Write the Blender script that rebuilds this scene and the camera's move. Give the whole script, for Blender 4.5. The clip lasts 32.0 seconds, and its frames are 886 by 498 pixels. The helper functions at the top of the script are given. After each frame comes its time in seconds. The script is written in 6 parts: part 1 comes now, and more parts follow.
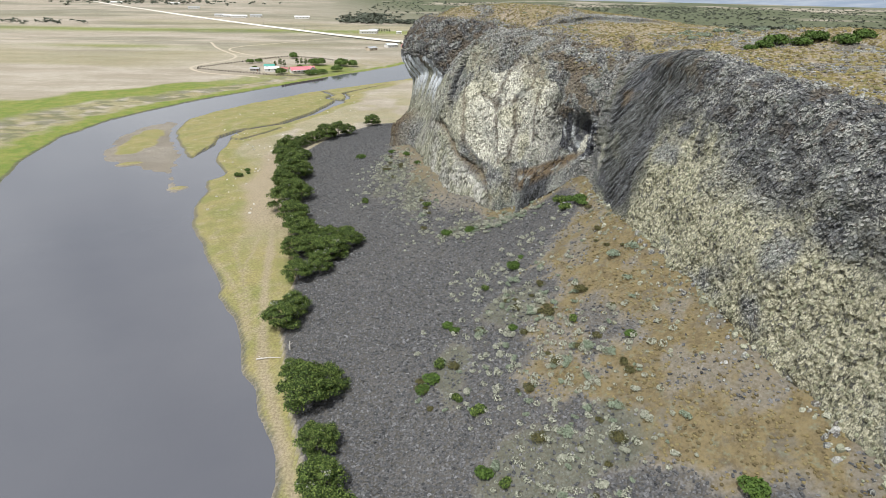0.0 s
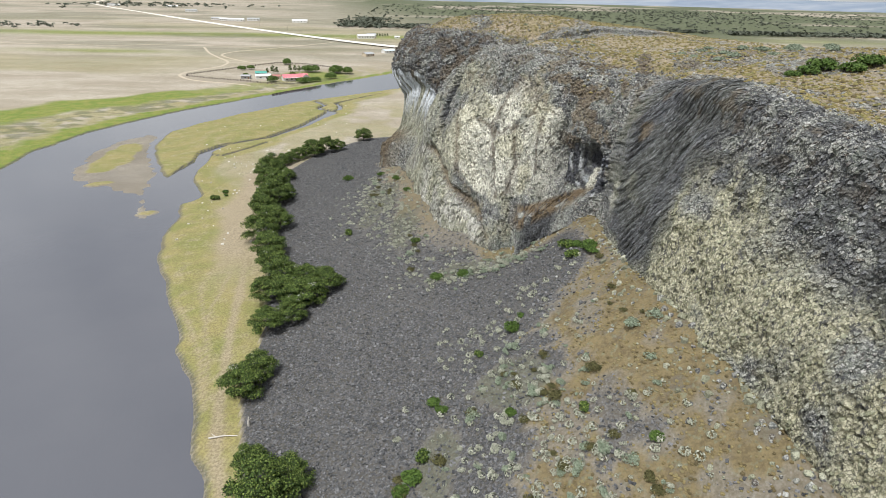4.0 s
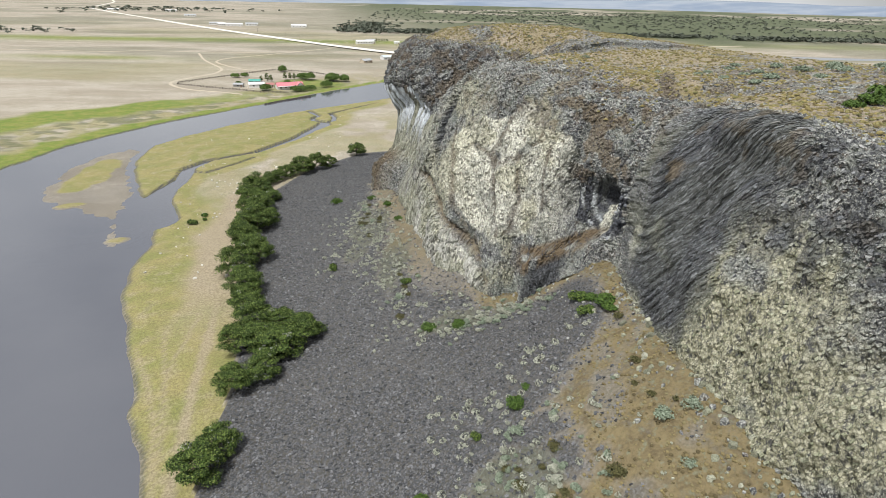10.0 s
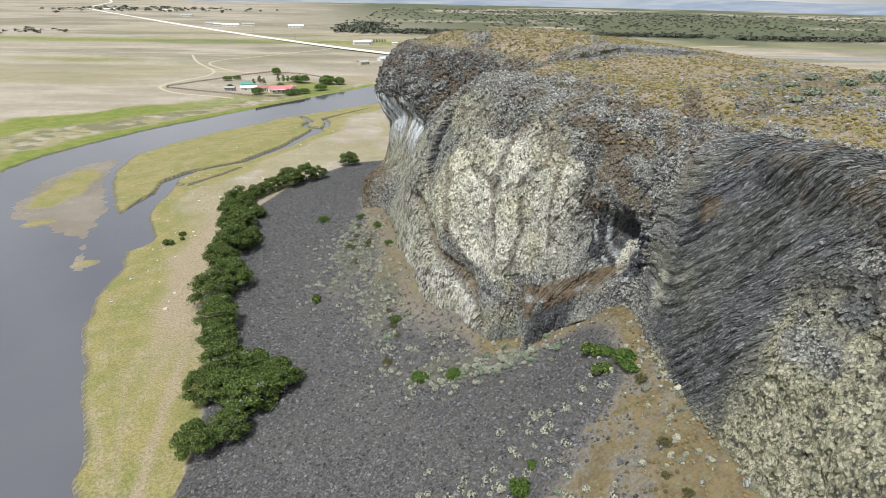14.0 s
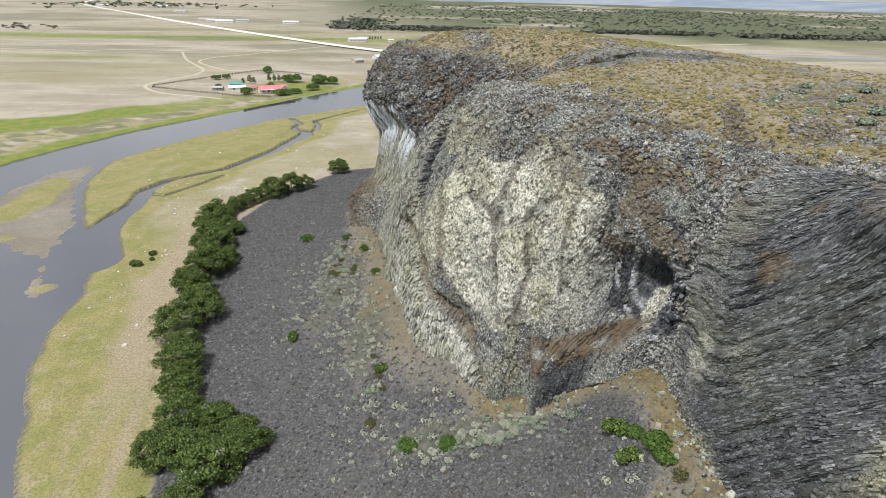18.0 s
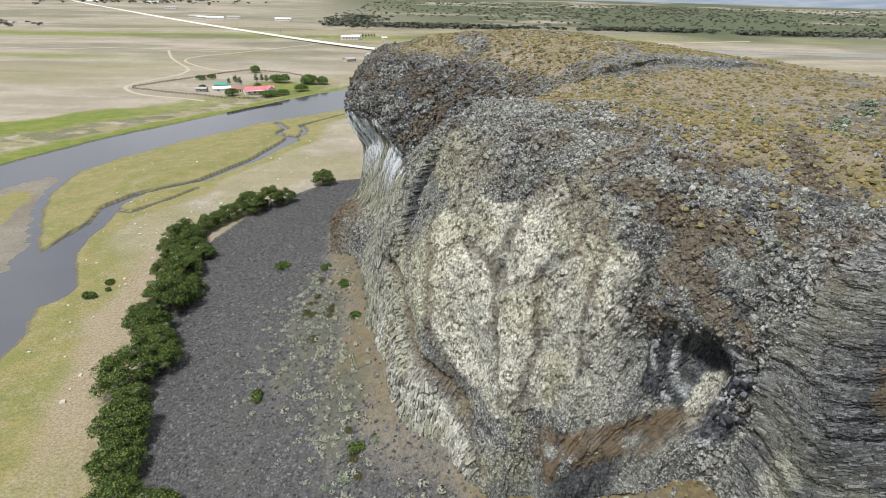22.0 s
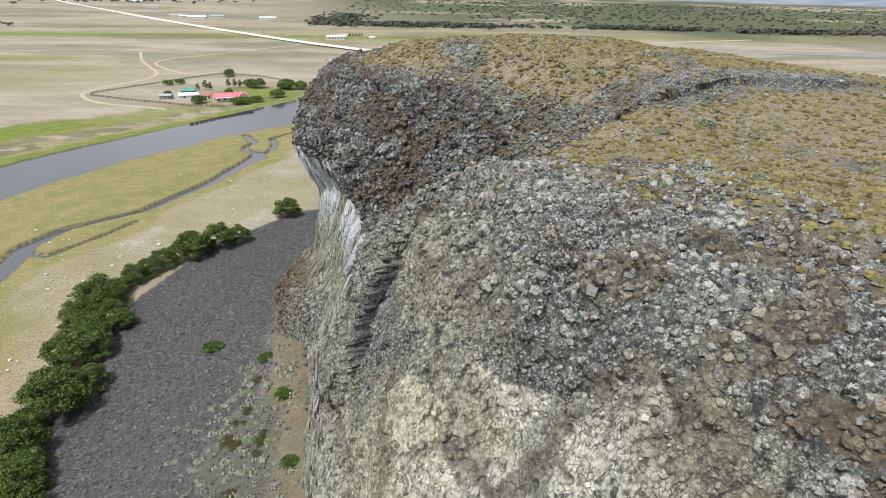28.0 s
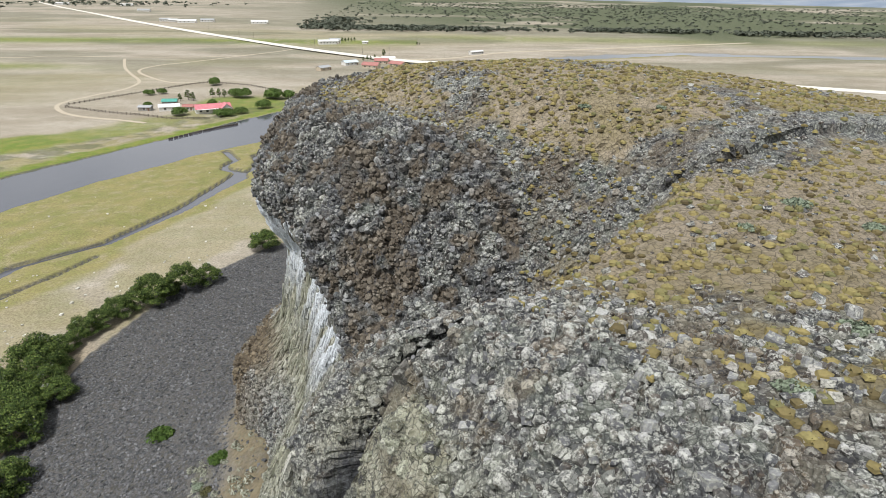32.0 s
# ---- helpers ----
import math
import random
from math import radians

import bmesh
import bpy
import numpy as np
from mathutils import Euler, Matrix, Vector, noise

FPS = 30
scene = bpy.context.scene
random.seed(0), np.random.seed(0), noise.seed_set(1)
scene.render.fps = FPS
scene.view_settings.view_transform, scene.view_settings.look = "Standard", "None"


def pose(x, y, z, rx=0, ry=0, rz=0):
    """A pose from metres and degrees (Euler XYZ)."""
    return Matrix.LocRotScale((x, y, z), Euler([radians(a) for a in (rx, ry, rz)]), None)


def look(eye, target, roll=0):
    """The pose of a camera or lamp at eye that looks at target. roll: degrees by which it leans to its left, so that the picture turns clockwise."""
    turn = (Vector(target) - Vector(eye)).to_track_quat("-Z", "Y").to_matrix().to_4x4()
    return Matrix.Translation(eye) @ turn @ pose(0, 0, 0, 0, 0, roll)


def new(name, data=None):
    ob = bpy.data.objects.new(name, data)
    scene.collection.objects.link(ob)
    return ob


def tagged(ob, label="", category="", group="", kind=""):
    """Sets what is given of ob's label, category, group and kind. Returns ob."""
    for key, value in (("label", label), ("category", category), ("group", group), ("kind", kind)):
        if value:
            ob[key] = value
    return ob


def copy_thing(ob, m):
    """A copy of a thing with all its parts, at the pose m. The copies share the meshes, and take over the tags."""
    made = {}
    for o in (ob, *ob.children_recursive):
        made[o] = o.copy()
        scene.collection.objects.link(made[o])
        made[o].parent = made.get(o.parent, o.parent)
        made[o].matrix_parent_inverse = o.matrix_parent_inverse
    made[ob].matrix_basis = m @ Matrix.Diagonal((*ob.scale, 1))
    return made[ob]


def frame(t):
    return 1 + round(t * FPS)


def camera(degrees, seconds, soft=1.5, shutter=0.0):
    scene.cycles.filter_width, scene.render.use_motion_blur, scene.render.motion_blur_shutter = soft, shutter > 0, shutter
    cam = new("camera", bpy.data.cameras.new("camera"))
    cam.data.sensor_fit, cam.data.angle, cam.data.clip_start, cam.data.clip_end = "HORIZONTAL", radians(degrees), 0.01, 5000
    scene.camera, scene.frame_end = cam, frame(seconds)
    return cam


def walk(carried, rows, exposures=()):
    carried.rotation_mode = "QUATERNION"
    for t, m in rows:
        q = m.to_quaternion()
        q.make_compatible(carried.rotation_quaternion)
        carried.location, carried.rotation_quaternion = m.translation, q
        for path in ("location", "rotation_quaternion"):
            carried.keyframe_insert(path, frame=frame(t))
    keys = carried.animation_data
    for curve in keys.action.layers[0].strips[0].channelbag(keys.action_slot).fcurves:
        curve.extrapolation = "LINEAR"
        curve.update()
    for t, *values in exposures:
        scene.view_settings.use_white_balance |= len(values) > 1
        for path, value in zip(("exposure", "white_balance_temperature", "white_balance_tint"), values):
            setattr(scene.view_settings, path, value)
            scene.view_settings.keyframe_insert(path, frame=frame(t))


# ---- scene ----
cam = camera(73.7, 32.0, 0.65)
PATH = [
    (0, (0.000, 0.000, 73.145), (0.67, 91.39, 32.55), 1.04),
    (0.5, (0.275, 3.481, 72.935), (0.91, 94.88, 32.37), 1.03),
    (1, (0.530, 6.756, 73.008), (1.16, 98.16, 32.46), 1.05),
    (1.5, (0.846, 9.790, 73.328), (1.42, 101.20, 32.79), 1.05),
    (2, (1.195, 12.498, 73.547), (1.75, 103.95, 33.09), 1.07),
    (2.5, (1.592, 14.973, 73.835), (2.16, 106.44, 33.42), 1.09),
    (3, (1.956, 17.185, 74.238), (2.56, 108.68, 33.89), 1.13),
    (3.5, (2.223, 19.273, 74.677), (2.84, 110.80, 34.39), 1.19),
    (5.5, (2.558, 26.513, 75.574), (3.38, 118.17, 35.60), 1.32),
    (6, (2.559, 28.268, 75.732), (3.39, 119.96, 35.84), 1.33),
    (6.5, (2.626, 30.011, 75.826), (3.46, 121.73, 35.99), 1.34),
    (7, (2.742, 31.720, 75.882), (3.60, 123.46, 36.09), 1.38),
    (7.5, (2.987, 33.365, 75.915), (3.81, 125.12, 36.15), 1.38),
    (8, (3.248, 34.939, 75.945), (4.00, 126.70, 36.20), 1.33),
    (8.5, (3.509, 36.447, 75.986), (4.17, 128.20, 36.23), 1.29),
    (9, (3.738, 37.804, 76.040), (4.34, 129.57, 36.31), 1.26),
    (9.5, (3.919, 39.180, 76.136), (4.44, 130.95, 36.42), 1.22),
    (10, (4.019, 40.661, 76.271), (4.49, 132.44, 36.57), 1.23),
    (10.5, (4.107, 42.289, 76.183), (4.50, 134.06, 36.46), 1.18),
    (11, (4.161, 44.175, 76.241), (4.50, 135.95, 36.53), 1.16),
    (11.5, (4.196, 46.210, 76.478), (4.56, 137.99, 36.78), 1.15),
    (12, (4.328, 48.353, 76.684), (4.67, 140.14, 37.00), 1.10),
    (12.5, (4.573, 50.521, 76.828), (4.91, 142.29, 37.09), 1.11),
    (13, (4.867, 52.741, 76.932), (5.22, 144.50, 37.19), 1.12),
    (13.5, (5.113, 54.997, 77.036), (5.53, 146.74, 37.26), 1.12),
    (14, (5.283, 57.275, 76.953), (5.76, 149.01, 37.14), 1.12),
    (14.5, (5.356, 59.589, 76.869), (5.92, 151.32, 37.05), 1.15),
    (16.5, (5.567, 68.298, 76.752), (6.38, 159.91, 36.66), 1.25),
    (17, (5.752, 70.568, 76.687), (6.58, 162.15, 36.55), 1.25),
    (17.5, (5.966, 73.001, 76.829), (6.82, 164.55, 36.60), 1.26),
    (18, (6.066, 75.506, 77.094), (6.97, 167.02, 36.78), 1.28),
    (18.5, (6.151, 78.087, 77.290), (7.10, 169.55, 36.88), 1.30),
    (19, (6.222, 80.621, 77.419), (7.21, 172.07, 36.97), 1.31),
    (19.5, (6.357, 83.187, 77.463), (7.38, 174.60, 36.94), 1.30),
    (20, (6.544, 85.632, 77.352), (7.63, 177.02, 36.76), 1.31),
    (20.5, (6.666, 88.112, 77.240), (7.84, 179.48, 36.62), 1.32),
    (21, (6.819, 90.676, 77.197), (8.11, 182.01, 36.49), 1.30),
    (21.5, (7.003, 93.402, 77.204), (8.41, 184.73, 36.49), 1.31),
    (22, (7.203, 96.221, 77.222), (8.74, 187.50, 36.41), 1.30),
    (22.5, (7.386, 99.270, 77.242), (9.02, 190.51, 36.34), 1.27),
    (23, (7.539, 102.378, 77.200), (9.32, 193.59, 36.25), 1.28),
    (23.5, (7.709, 105.520, 77.073), (9.63, 196.71, 36.09), 1.27),
    (24, (7.832, 108.715, 76.868), (9.87, 199.88, 35.83), 1.26),
    (24.5, (8.019, 112.069, 76.663), (10.16, 203.22, 35.60), 1.24),
    (25, (8.300, 115.404, 76.538), (10.57, 206.55, 35.47), 1.23),
    (25.5, (8.727, 118.815, 76.346), (11.04, 209.97, 35.29), 1.22),
    (27.5, (9.729, 133.285, 75.404), (12.30, 224.45, 34.38), 1.22),
    (28, (9.875, 136.687, 75.612), (12.50, 227.86, 34.61), 1.19),
    (28.5, (10.100, 139.941, 75.921), (12.78, 231.12, 34.94), 1.17),
    (29, (10.228, 142.985, 76.269), (12.96, 234.19, 35.35), 1.14),
    (29.5, (10.390, 145.751, 76.461), (13.20, 236.95, 35.55), 1.14),
    (30, (10.614, 148.392, 76.726), (13.53, 239.63, 35.88), 1.13),
    (30.5, (10.870, 151.031, 77.063), (13.85, 242.28, 36.26), 1.08),
    (31, (11.046, 153.616, 77.316), (14.12, 244.86, 36.52), 1.03),
    (31.5, (10.983, 156.156, 77.463), (14.13, 247.41, 36.67), 1.04),
    (32, (10.907, 158.611, 77.454), (14.17, 249.86, 36.67), 1.03),
]
walk(cam, [(t, look(eye, target, roll)) for t, eye, target, roll in PATH], [(0, 0.20), (8, 0.18), (17, 0.15), (24, 0.06), (32, 0.08)])

# ---- light ----
world = bpy.data.worlds.new("sky")
world.use_nodes = True
scene.world = world
sky = world.node_tree.nodes.new("ShaderNodeTexSky")
sky.sky_type = "NISHITA"
sky.sun_disc = False
sky.sun_elevation = radians(50)
sky.sun_rotation = radians(215)
sky.air_density, sky.dust_density, sky.ozone_density = 1.0, 2.5, 1.0
back = world.node_tree.nodes["Background"]
back.inputs["Strength"].default_value = 0.047
cloud = world.node_tree.nodes.new("ShaderNodeMix")
cloud.data_type = "RGBA"
cover = world.node_tree.nodes.new("ShaderNodeTexNoise")
cover.inputs["Scale"].default_value, cover.inputs["Detail"].default_value = 2.2, 5.0
banks = world.node_tree.nodes.new("ShaderNodeMapRange")
banks.inputs["From Min"].default_value, banks.inputs["From Max"].default_value = 0.38, 0.62
banks.inputs["To Min"].default_value, banks.inputs["To Max"].default_value = 0.50, 0.95
world.node_tree.links.new(cover.outputs["Fac"], banks.inputs["Value"])
world.node_tree.links.new(banks.outputs["Result"], cloud.inputs[0])
cloud.inputs[7].default_value = (17.5, 18.0, 18.6, 1)
world.node_tree.links.new(sky.outputs["Color"], cloud.inputs[6])
world.node_tree.links.new(cloud.outputs[2], back.inputs["Color"])
sun_data = bpy.data.lights.new("sun", "SUN")
sun_data.energy, sun_data.angle, sun_data.color = 3.9, radians(5), (1.0, 0.984, 0.962)
sun = new("sun", sun_data)
sun.matrix_world = look((-60, -90, 190), (0, 0, 0))


# ---- noise and curves on arrays ----
def hash3(i, seed=0):
    h = i[..., 0] * 374761393 + i[..., 1] * 668265263 + i[..., 2] * 2147483647 + seed * 974711
    h = (h ^ (h >> 13)) * 1274126177
    h = h ^ (h >> 16)
    h = (h * 1103515245 + 12345) ^ (h >> 7)
    return (h & 0xFFFFF) / float(0x100000)


def vnoise(p, size, seed=0):
    """Smooth noise from 0 to 1, about size metres across."""
    q = np.asarray(p, float) / size
    i = np.floor(q).astype(np.int64)
    f = q - i
    f = f * f * (3 - 2 * f)
    out = 0
    for dx in (0, 1):
        for dy in (0, 1):
            for dz in (0, 1):
                w = (f[..., 0] if dx else 1 - f[..., 0]) * (f[..., 1] if dy else 1 - f[..., 1]) * (f[..., 2] if dz else 1 - f[..., 2])
                out = out + w * hash3(i + np.array((dx, dy, dz)), seed)
    return out


def fbm(p, size, octaves=4, seed=0):
    total, amp, norm = 0, 1.0, 0.0
    for k in range(octaves):
        total = total + amp * vnoise(p, size / 2**k, seed + 17 * k)
        norm += amp
        amp *= 0.5
    return total / norm


def worley(p, size, seed=0):
    """Facets: the way from the nearest cell point, in cells, and a number for the cell."""
    q = np.asarray(p, float) / size
    i = np.floor(q).astype(np.int64)
    f1, cell, way = np.full(q.shape[:-1], 9.0), np.zeros(q.shape[:-1]), np.zeros(q.shape)
    for dx in (-1, 0, 1):
        for dy in (-1, 0, 1):
            for dz in (-1, 0, 1):
                j = i + np.array((dx, dy, dz))
                c = j + np.stack([hash3(j, seed + 1), hash3(j, seed + 2), hash3(j, seed + 3)], -1)
                d = ((q - c) ** 2).sum(-1)
                near = d < f1
                cell[near] = hash3(j[near], seed + 4)
                way[near] = (q - c)[near]
                f1 = np.where(near, d, f1)
    return way, cell


def facets(p, size, seed, tilt=0.5):
    """Flat tilted faces of broken rock, about -0.5 to 0.5."""
    way, cell = worley(p, size, seed)
    lean = np.stack([(cell * 17.3) % 1, (cell * 39.7) % 1, (cell * 71.9) % 1], -1) - 0.5
    return cell - 0.5 + 2 * tilt * (way * lean).sum(-1)


def smooth(a, b, x):
    s = np.clip((x - a) / (b - a), 0, 1)
    return s * s * (3 - 2 * s)


def spline(points, n):
    """Catmull-Rom curve through points, n samples from end to end; also the running index."""
    p = np.asarray(points, float)
    q = np.vstack([2 * p[0] - p[1], p, 2 * p[-1] - p[-2]])
    u = np.linspace(0, len(p) - 1 - 1e-9, n)
    i = u.astype(int)
    t = (u - i)[:, None]
    a, b, c, d = q[i], q[i + 1], q[i + 2], q[i + 3]
    return 0.5 * (2 * b + (c - a) * t + (2 * a - 5 * b + 4 * c - d) * t**2 + (3 * b - a - 3 * c + d) * t**3), u


def to_line(x, y, line):
    """Distance of points to a polyline, and the running index of the nearest place on it."""
    line = np.asarray(line, float)
    best, where, side = np.full(x.shape, 1e9), np.zeros(x.shape), np.zeros(x.shape)
    for k in range(len(line) - 1):
        (ax, ay), (bx, by) = line[k, :2], line[k + 1, :2]
        ex, ey = bx - ax, by - ay
        t = np.clip(((x - ax) * ex + (y - ay) * ey) / (ex * ex + ey * ey + 1e-12), 0, 1)
        d = np.hypot(x - ax - t * ex, y - ay - t * ey)
        near = d < best
        best, where = np.where(near, d, best), np.where(near, k + t, where)
        side = np.where(near, np.sign(ex * (y - ay) - ey * (x - ax)), side)
    return best, where, side


def inside(x, y, poly):
    poly = np.asarray(poly, float)
    hit = np.zeros(x.shape, bool)
    for (ax, ay), (bx, by) in zip(poly, np.roll(poly, -1, 0)):
        if ay != by:
            hit ^= ((ay > y) != (by > y)) & (x < (bx - ax) * (y - ay) / (by - ay) + ax)
    return hit


# ---- meshes from arrays ----
def mesh_from(name, verts, faces, smooth_faces=False):
    """A mesh from arrays of vertices and of faces with equal corners."""
    me = bpy.data.meshes.new(name)
    verts, faces = np.asarray(verts, np.float32), np.asarray(faces, np.int32)
    k = faces.shape[1]
    me.vertices.add(len(verts))
    me.vertices.foreach_set("co", verts.ravel())
    me.loops.add(faces.size)
    me.loops.foreach_set("vertex_index", faces.ravel())
    me.polygons.add(len(faces))
    me.polygons.foreach_set("loop_start", np.arange(0, faces.size, k, dtype=np.int32))
    me.polygons.foreach_set("use_smooth", np.full(len(faces), smooth_faces))
    me.update(calc_edges=True)
    return me


def paint(me, name, rgb):
    """Stores three covers per vertex, for the material to mix surfaces by."""
    layer = me.attributes.new(name, "FLOAT_COLOR", "POINT")
    layer.data.foreach_set("color", np.hstack([rgb, np.ones((len(rgb), 1))]).astype(np.float32).ravel())


def grid_faces(rows, cols):
    a = (np.arange(rows - 1)[:, None] * cols + np.arange(cols - 1)[None, :]).ravel()
    return np.stack([a, a + 1, a + cols + 1, a + cols], 1)


# ---- plan ----
RIVER_RIGHT = [(4, -290), (-8, 10), (-19, 50), (-25, 68), (-30, 81), (-39, 101), (-47, 120), (-57, 135), (-69, 158), (-81, 180), (-87, 198), (-88, 216), (-97, 236), (-101, 250)]
MEADOW = [(-116, 264), (-126, 282), (-140, 310), (-147, 345), (-140, 368), (-123, 400), (-100, 440), (-66, 480), (-33, 515), (0, 570), (35, 660), (65, 740), (95, 790), (150, 850), (220, 890), (330, 940), (610, 915), (1200, 1010), (2200, 960)]
FAR_BANK = [(2200, 1010), (1200, 1060), (612, 950), (345, 975), (240, 940), (170, 900), (90, 850), (40, 800), (5, 735), (-25, 665), (-49, 602), (-96, 532), (-124, 478), (-157, 422), (-177, 376), (-189, 340), (-192, 300), (-186, 262), (-172, 221), (-165, 180), (-160, 120), (-158, 60), (-155, 10), (-150, -290)]
CREEK = [(-98, 236), (-107, 258), (-108, 272), (-108, 287), (-111.5, 302), (-107, 316.5), (-97, 327), (-90, 334), (-83.5, 351), (-77.5, 366), (-73.5, 386), (-69, 404), (-70, 413), (-78, 417), (-80, 423), (-77.5, 432), (-87, 448)]
BROOKS = [(CREEK, (9, 6, 4.5, 3.4, 3.0, 1.9, 1.7, 1.9, 2.3, 2.6, 3.0, 4.2, 3.0, 1.8, 1.6, 1.6, 2.0)), ([(-107, 297), (-101, 295.5), (-97, 303), (-93, 311), (-88, 323)], (1.4, 1.2, 0.9, 0.8, 0.6)), ([(-69, 411), (-65.5, 417), (-67, 430), (-71, 440), (-63, 455), (-45, 486)], (2.0, 1.6, 1.5, 1.4, 1.0, 0.6))]
TREE_LINE = [(2, 0), (-12, 45), (-20, 68), (-28, 90), (-36, 116), (-38, 140), (-46, 172), (-57, 205), (-62, 240), (-63, 268), (-55, 300), (-36, 330), (0, 345), (60, 350), (140, 330), (190, 240), (200, 120), (200, -80)]
RIM = [(70, -80, 60), (64, 20, 60), (56, 62, 60), (53, 82, 61), (50, 100, 62), (48, 114, 63), (48, 128, 61.5), (48, 138, 60), (46.5, 146, 59.4), (42.5, 155, 59), (33, 165, 60.5), (26, 173, 62), (19.5, 181, 62), (15.5, 188.5, 60.5), (15.5, 199, 52), (20, 208, 49.5), (19, 220, 60.5), (7, 233, 62), (-4, 247, 61.5), (-4, 262, 62), (8, 280, 62), (35, 292, 60)]
BASE = [(58, -80, 27), (54, 15, 27), (47, 60, 27), (43, 72, 28.5), (41, 92, 30), (37, 108, 31), (36.5, 122, 30), (35.5, 133, 30), (35.5, 141.5, 31), (30, 148, 26), (21, 149.5, 20), (15, 153.5, 17.5), (6, 165, 19), (-3, 186, 19), (-6, 200, 19), (-9, 213, 18), (-11, 223, 17), (-15, 236, 16), (-17, 250, 12), (-13, 270, 9), (0, 296, 7), (35, 308, 6)]
BOXY = [3, 3, 2.8, 2.6, 2.6, 2.6, 2.8, 3, 3, 3, 3, 3, 2.9, 2.5, 2.6, 3, 4, 4, 4, 4, 3, 3]
BACK = [(200, -90), (195, 20), (190, 60), (188, 80), (186, 100), (184, 115), (182, 130), (180, 145), (178, 160), (174, 175), (170, 190), (165, 205), (158, 218), (150, 230), (142, 242), (134, 252), (124, 265), (112, 278), (100, 290), (85, 302), (66, 310), (45, 312)]
BENCH = [(12, 215), (22, 214), (31, 212), (39, 213), (48, 218.5), (57, 222), (67, 223), (78, 226), (92, 233)]
STONY = [(50, 147), (57, 140), (75, 136), (105, 150), (98, 188), (80, 197), (63, 186), (55, 169)]
BROWN = [(33, 127), (27, 118), (22, 113), (25, 101), (19.5, 95), (18, 87), (14, 83.5), (20, 76), (25.5, 70), (30, 64.5), (30, 60), (34, 53.5), (40, 49), (44, 20), (70, 10), (62, 130)]
GREY_PATCH = [(26, 95), (31, 95), (30, 84), (24, 79)]
# zones of the headland, along the rim and up the face
PALE = [(12.55, 0.40), (12.5, 0.55), (12.25, 0.70), (11.87, 0.78), (11.3, 0.80), (11.1, 0.86), (10.65, 0.87), (10.3, 0.83), (9.65, 0.80), (9.52, 0.67), (9.45, 0.50), (9.2, 0.37), (9.45, 0.27), (10.2, 0.34), (10.8, 0.30), (11.0, 0.25), (11.6, 0.25), (12.0, 0.36)]
BOSS = [(11.25, 0.78), (11.0, 0.84), (10.65, 0.85), (10.4, 0.80), (10.45, 0.74), (10.9, 0.67), (11.3, 0.62)]
DARK_HOLLOW = [(9.55, 0.70), (9.3, 0.62), (8.9, 0.57), (8.3, 0.60), (7.98, 0.55), (8.02, 0.20), (8.5, 0.20), (9.0, 0.32), (9.3, 0.40)]
SEAMS = [[(11.17, 0.86), (11.4, 0.73), (11.5, 0.61), (11.27, 0.54), (11.2, 0.42)], [(11.28, 0.80), (11.06, 0.87), (10.61, 0.875), (10.33, 0.82), (10.42, 0.73), (10.9, 0.65), (11.4, 0.60), (11.9, 0.62)], [(10.42, 0.73), (9.92, 0.78), (9.62, 0.83)], [(12.4, 0.66), (12.15, 0.48), (12.0, 0.32), (11.6, 0.21), (11.05, 0.10)], [(10.75, 0.62), (10.6, 0.47), (10.8, 0.33)], [(11.2, 0.42), (11.0, 0.30)], [(9.95, 0.77), (10.0, 0.60), (9.85, 0.45)]]
WATER = RIVER_RIGHT + MEADOW + FAR_BANK
GRAVEL = [(-157, 268), (-164, 298), (-164, 320), (-156, 338), (-148, 336), (-139, 303), (-122, 275), (-112, 241), (-104, 212), (-97, 212), (-110, 234), (-126, 243), (-146, 256)]
RUTS = [[(-44, 128), (-45, 136), (-47, 148), (-51, 163), (-54, 172)], [(-42, 112), (-46, 125), (-53, 143), (-54, 148), (-55, 161), (-56, 171)], [(-44, 116), (-49, 129), (-57, 143), (-65, 155)], [(-54, 145), (-61, 161)], [(-43, 129), (-47, 145), (-48, 157), (-56, 178), (-59, 192)]]
TRACK = [(-14, 45), (-23, 71), (-28, 83), (-36, 101), (-41, 120), (-46, 140), (-50, 160), (-55, 182), (-60, 205), (-66, 235), (-70, 262)]


def plateau(x, y):
    p = np.stack([x, y, 0 * x], -1)
    z = 59.5 + 6.5 * np.exp(-(((x - 32) / 55) ** 2 + ((y - 245) / 42) ** 2)) + 6.0 * np.exp(-(((x - 95) / 38) ** 2 + ((y - 140) / 45) ** 2))
    z = z + 3.4 * np.exp(-(((x - 29) / 13) ** 2 + ((y - 172) / 11) ** 2)) + 1.2 * np.exp(-(((x - 36) / 9) ** 2 + ((y - 193) / 9) ** 2)) + 1.8 * np.exp(-(((x - 52) / 10) ** 2 + ((y - 164) / 10) ** 2))
    # a low step of broken rock across the top
    d, along, side = to_line(x, y, BENCH)
    z = z + (0.9 * smooth(-3.0, 2.5, d * side) - 0.9 * smooth(14, 2, d) * (side < 0)) * smooth(75, 30, d) * smooth(8.0, 6.0, along)
    z = z + 2.2 * (fbm(p, 28, 3, 5) - 0.5) + 0.5 * (fbm(p, 4, 3, 6) - 0.5)
    edge, _, _ = to_line(x, y, BACK)
    return 3 + (z - 3) * smooth(0, 45, edge)


